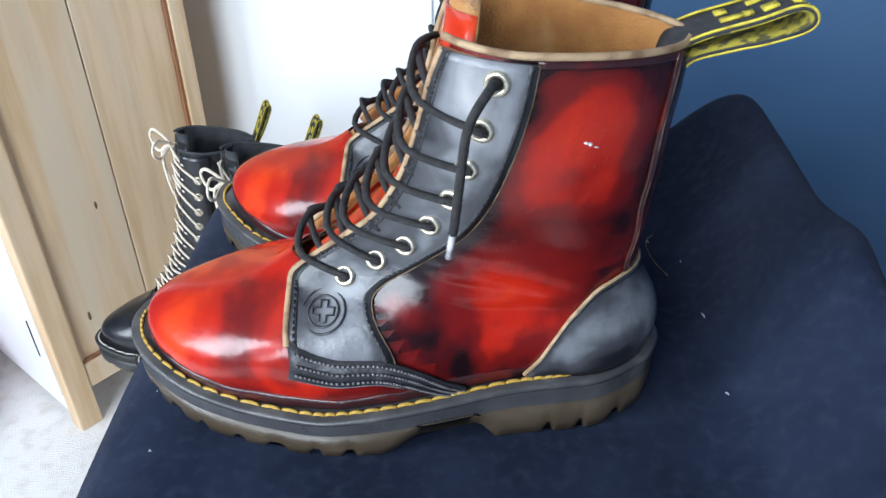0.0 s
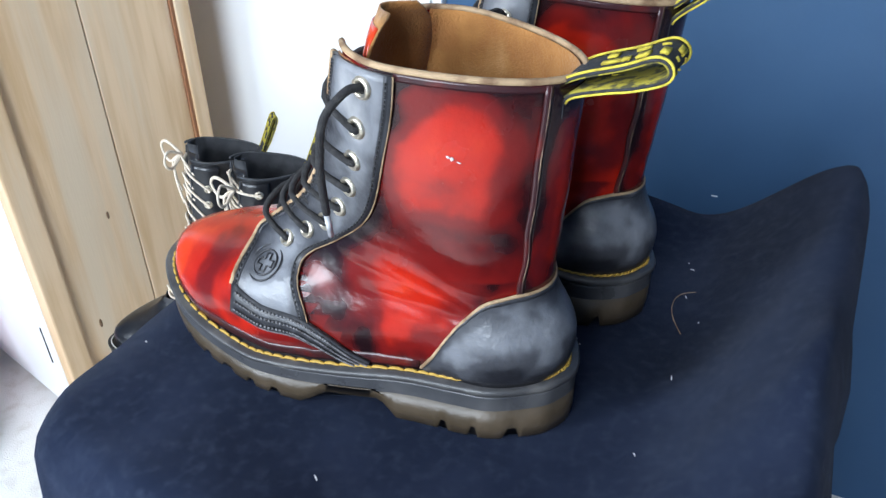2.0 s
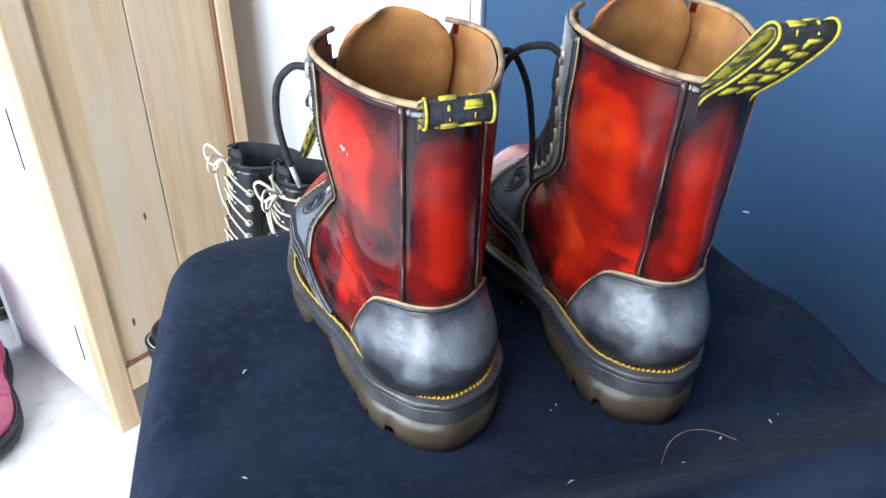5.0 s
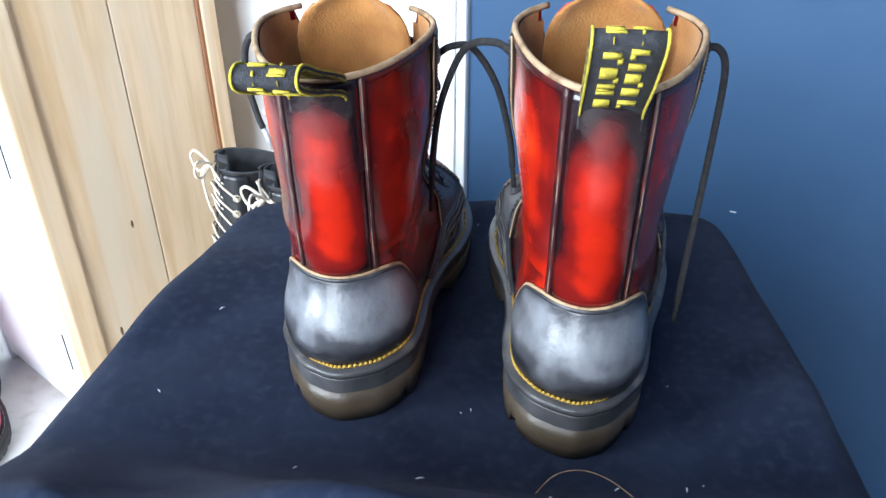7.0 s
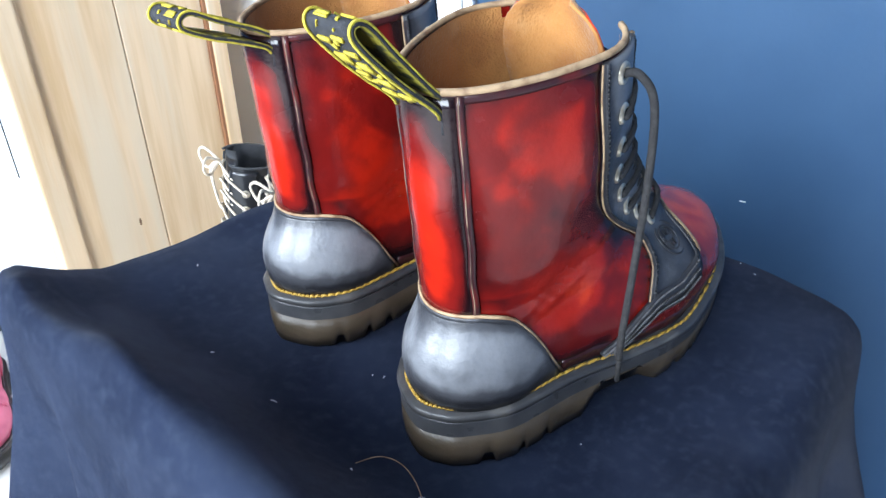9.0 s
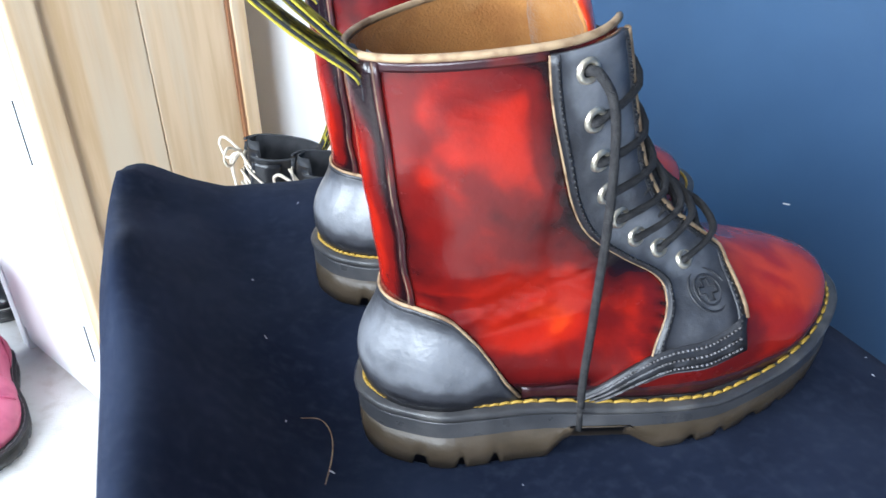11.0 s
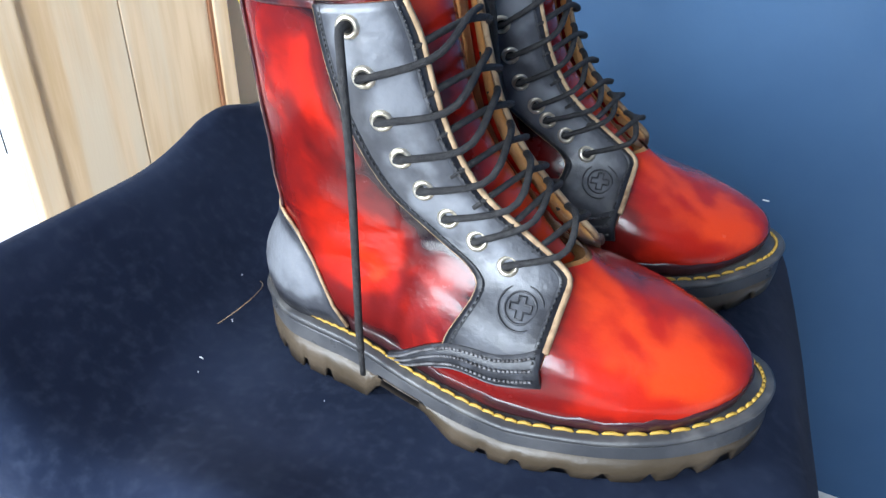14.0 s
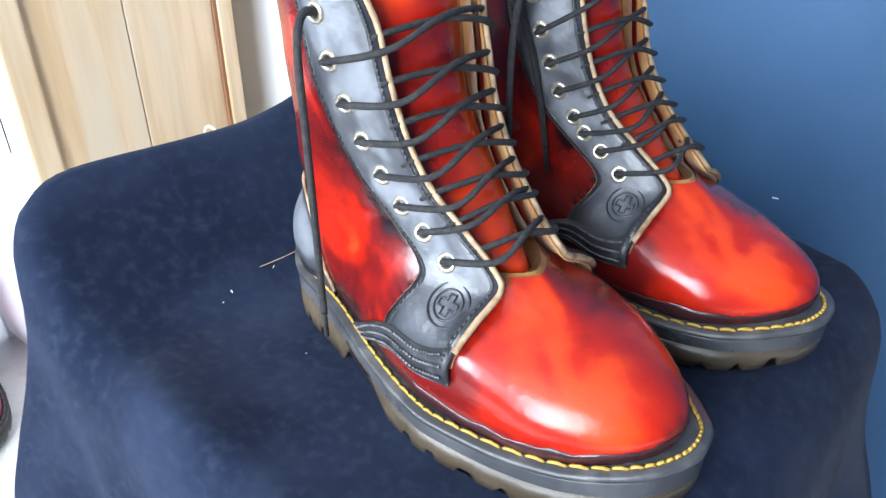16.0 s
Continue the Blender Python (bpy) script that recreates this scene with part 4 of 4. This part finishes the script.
def on_wall(ob):
    ob.matrix_basis = WALL
    return ob


north = box("wall_north", (0, 1.75, 0, .12, FLOOR, ROOM_TOP), BLUE)
north.matrix_basis = pose(0.030, 0.590, 0.0, 0, 0, -28.3)
tagged(north, "matt blue painted wall", "wall", kind="structure")
casing = on_wall(thing("trim_casing", "white gloss door casing at the edge of the blue wall", "door casing", kind="structure"))
box("architrave", (-.052, -.0015, -.012, .10, FLOOR, ROOM_TOP), WHITE, casing, .004)
box("architrave_bead", (-.030, -.016, -.018, -.012, FLOOR, ROOM_TOP), WHITE, casing, .003)
box("jamb", (-.080, -.053, .008, .06, FLOOR, ROOM_TOP), WHITE, casing, .003)
tagged(on_wall(box("door_1", (-1.9, -.082, .035, .12, FLOOR, ROOM_TOP), WHITE)), "plain white painted door and wall", "door", kind="structure")
mark = box("wall_mark", (.386, .394, -.0006, .0005, -.152, -.1502), WHITE)
mark.matrix_basis = north.matrix_basis
tagged(mark, "small pale scuff on the blue wall", "scuff", kind="structure")

# ---- pine cabinet beside the stool; local x along its side, y along its front ----
cab = thing("pine_cabinet", "pale pine cabinet with boarded side, its front coloured white for window glare", "cabinet", pose(-.561, .444, FLOOR, 0, 0, 50.0))
H, D, WID = 1.25, .330, .38
box("front_stile", (0, .036, 0, .030, 0, H), PINE, cab, .003)
box("back_stile", ((.306), D, 0, .030, 0, H), PINE, cab, .003)
box("bottom_rail", (.036, (.306), .002, .028, .070, .117), PINE, cab, .003)
box("top_rail", (.036, (.306), .002, .028, H - .08, H), PINE, cab, .003)
box("rail_bead", (.036, (.306), .004, .012, .117, .123), PINE_DARK, cab, .001)
box("stile_bead", ((.3005), (.306), .004, .012, .123, H - .08), PINE_DARK, cab, .001)
box("stile_bead", (.036, .040, .004, .012, .123, H - .08), PINE, cab, .001)
for x0, x1 in ((.040, .1660), (.1680, (.3005))):
    box("board", (x0, x1, .009, .024, .117, H - .08), PINE, cab, .0015)
box("board_tongue", (.1635, .1705, .014, .022, .118, H - .081), PINE_DARK, cab)
for x, z, r in ((.128, .36, .004), (.070, .19, .005)):
    kv = [(x + r * .5 * math.cos(a), .0086, z + r * 1.6 * math.sin(a)) for a in np.linspace(0, 2 * math.pi, 14, endpoint=False)]
    kv2 = [(a, .0100, c) for a, b, c in kv]
    part("knot", kv + kv2, [tuple(range(14))] + [(i, i + 14, (i + 1) % 14 + 14, (i + 1) % 14) for i in range(14)], KNOT, cab)
box("top", (-.01, D, -.01, WID, H, H + .025), PINE, cab, .004)
box("back_panel", (D - .012, D - .004, .030, WID - .03, .07, H), PINE, cab)
# front door, lower rail and far stile: window glare on pine, put in as white
door = box("cabinet_door", (.000, .020, .034, WID - .034, .060, H - .03), WHITE, cab, .002, "cabinet door coloured white, as pine overexposed by window light")
# black bars on the door draw the shade in its hinge gaps
for z0, z1 in ((.13, .20), (.47, .56)):
    box("hinge_gap_shade", (-.0012, .004, .058, .0605, z0, z1), HOLE, door)
box("front_stile", (0, .036, WID - .030, WID, 0, H), WHITE, cab, .003)
box("front_rail", (.004, .02, .030, WID - .030, .020, .057), WHITE, cab, .002)

# ---- other boots standing about ----
plinth = box("shoe_box", (-.11, .15, -.06, .15, 0, .2255), CHAIR, None, .004)
plinth.matrix_basis = pose(-.182, .440, FLOOR, 0, 0, 201)
tagged(plinth, "low dark box with a pair of tall black boots on it", "box")
for k, (x, y, h) in enumerate(((-.199, .441, 200), (-.133, .396, 202))):
    b = thing("tall_boot", "tall black leather lace-up boot with cream laces in a bow" if k == 0 else "tall black leather boot with loosely tied cream laces", "boot", pose(x, y, FLOOR + .236, 0, 0, h), "pair of tall black boots")
    make_boot(b, -1 if k == 0 else 1, BLACK_KIT, tall=1.70, fine=False, loop_lift=1.0, size=(.82, .84, 1.0))
pink = thing("pink_boot", "pink leather lace-up boot standing on the carpet", "boot", pose(-.872, .628, FLOOR + .010, 0, 0, -67))
make_boot(pink, -1, PINK_KIT, tall=1.15, fine=False, loop_lift=1.0)
dark = thing("black_boot", "black leather boot standing on the carpet by the cabinet", "boot", pose(-1.04, 1.00, FLOOR + .010, 0, 0, -60))
make_boot(dark, 1, dict(BLACK_KIT, lace=LACE, lace_label="black laces", bow=False), tall=1.2, fine=False, loop_lift=1.0)


# ---- what moves: the seat turns, with all that lies on it ----
SPIN = dict([(0, -0.1), (0.5, -6.7), (1, -10.7), (1.5, -18.1), (2, -26.1), (2.5, -34.8), (3, -46.6), (3.5, -54.0), (3.7, -57.8), (5.8, -76.0), (6, -78.3), (6.5, -88.9), (7, -92.5), (7.5, -101.7), (8, -110.2), (8.5, -119.9), (8.7, -125.0), (10.8, -154.4), (11, -155.5), (11.5, -165.0), (12, -171.0), (12.5, -177.4), (13, -185.4), (13.5, -192.8), (14, -198.4), (14.5, -203.2), (15, -207.0), (15.5, -212.7), (16, -220.7)])
AXIS = (-0.0038, -0.0275, 0.0132)


def turn(t):
    """The seat's angle, smooth through the table."""
    ts = sorted(SPIN)
    i = max(0, min(len(ts) - 2, sum(1 for q in ts if q <= t) - 1))
    def slope(j):
        if j == 0 or j == len(ts) - 1:
            a, b = (0, 1) if j == 0 else (j - 1, j)
            return (SPIN[ts[b]] - SPIN[ts[a]]) / (ts[b] - ts[a])
        return (SPIN[ts[j + 1]] - SPIN[ts[j - 1]]) / (ts[j + 1] - ts[j - 1])
    h = ts[i + 1] - ts[i]
    u = (t - ts[i]) / h
    a, b, m0, m1 = SPIN[ts[i]], SPIN[ts[i + 1]], slope(i) * h, slope(i + 1) * h
    return a * (2 * u ** 3 - 3 * u * u + 1) + m0 * (u ** 3 - 2 * u * u + u) + b * (3 * u * u - 2 * u ** 3) + m1 * (u ** 3 - u * u)


def motions():
    times = sorted({round(k * .25, 2) for k in range(65)} | set(SPIN))
    for ob, at in ((seat_cloth, pose(0, 0, 0)), (stool, pose(0, 0, -AXIS[2])), (lint, pose(0, 0, 0)), (hair, pose(0, 0, 0)), (left_boot, LEFT_AT), (right_boot, RIGHT_AT)):
        walk(ob, [(t, pose(*AXIS, 0, 0, turn(t)) @ at) for t in times])


motions()
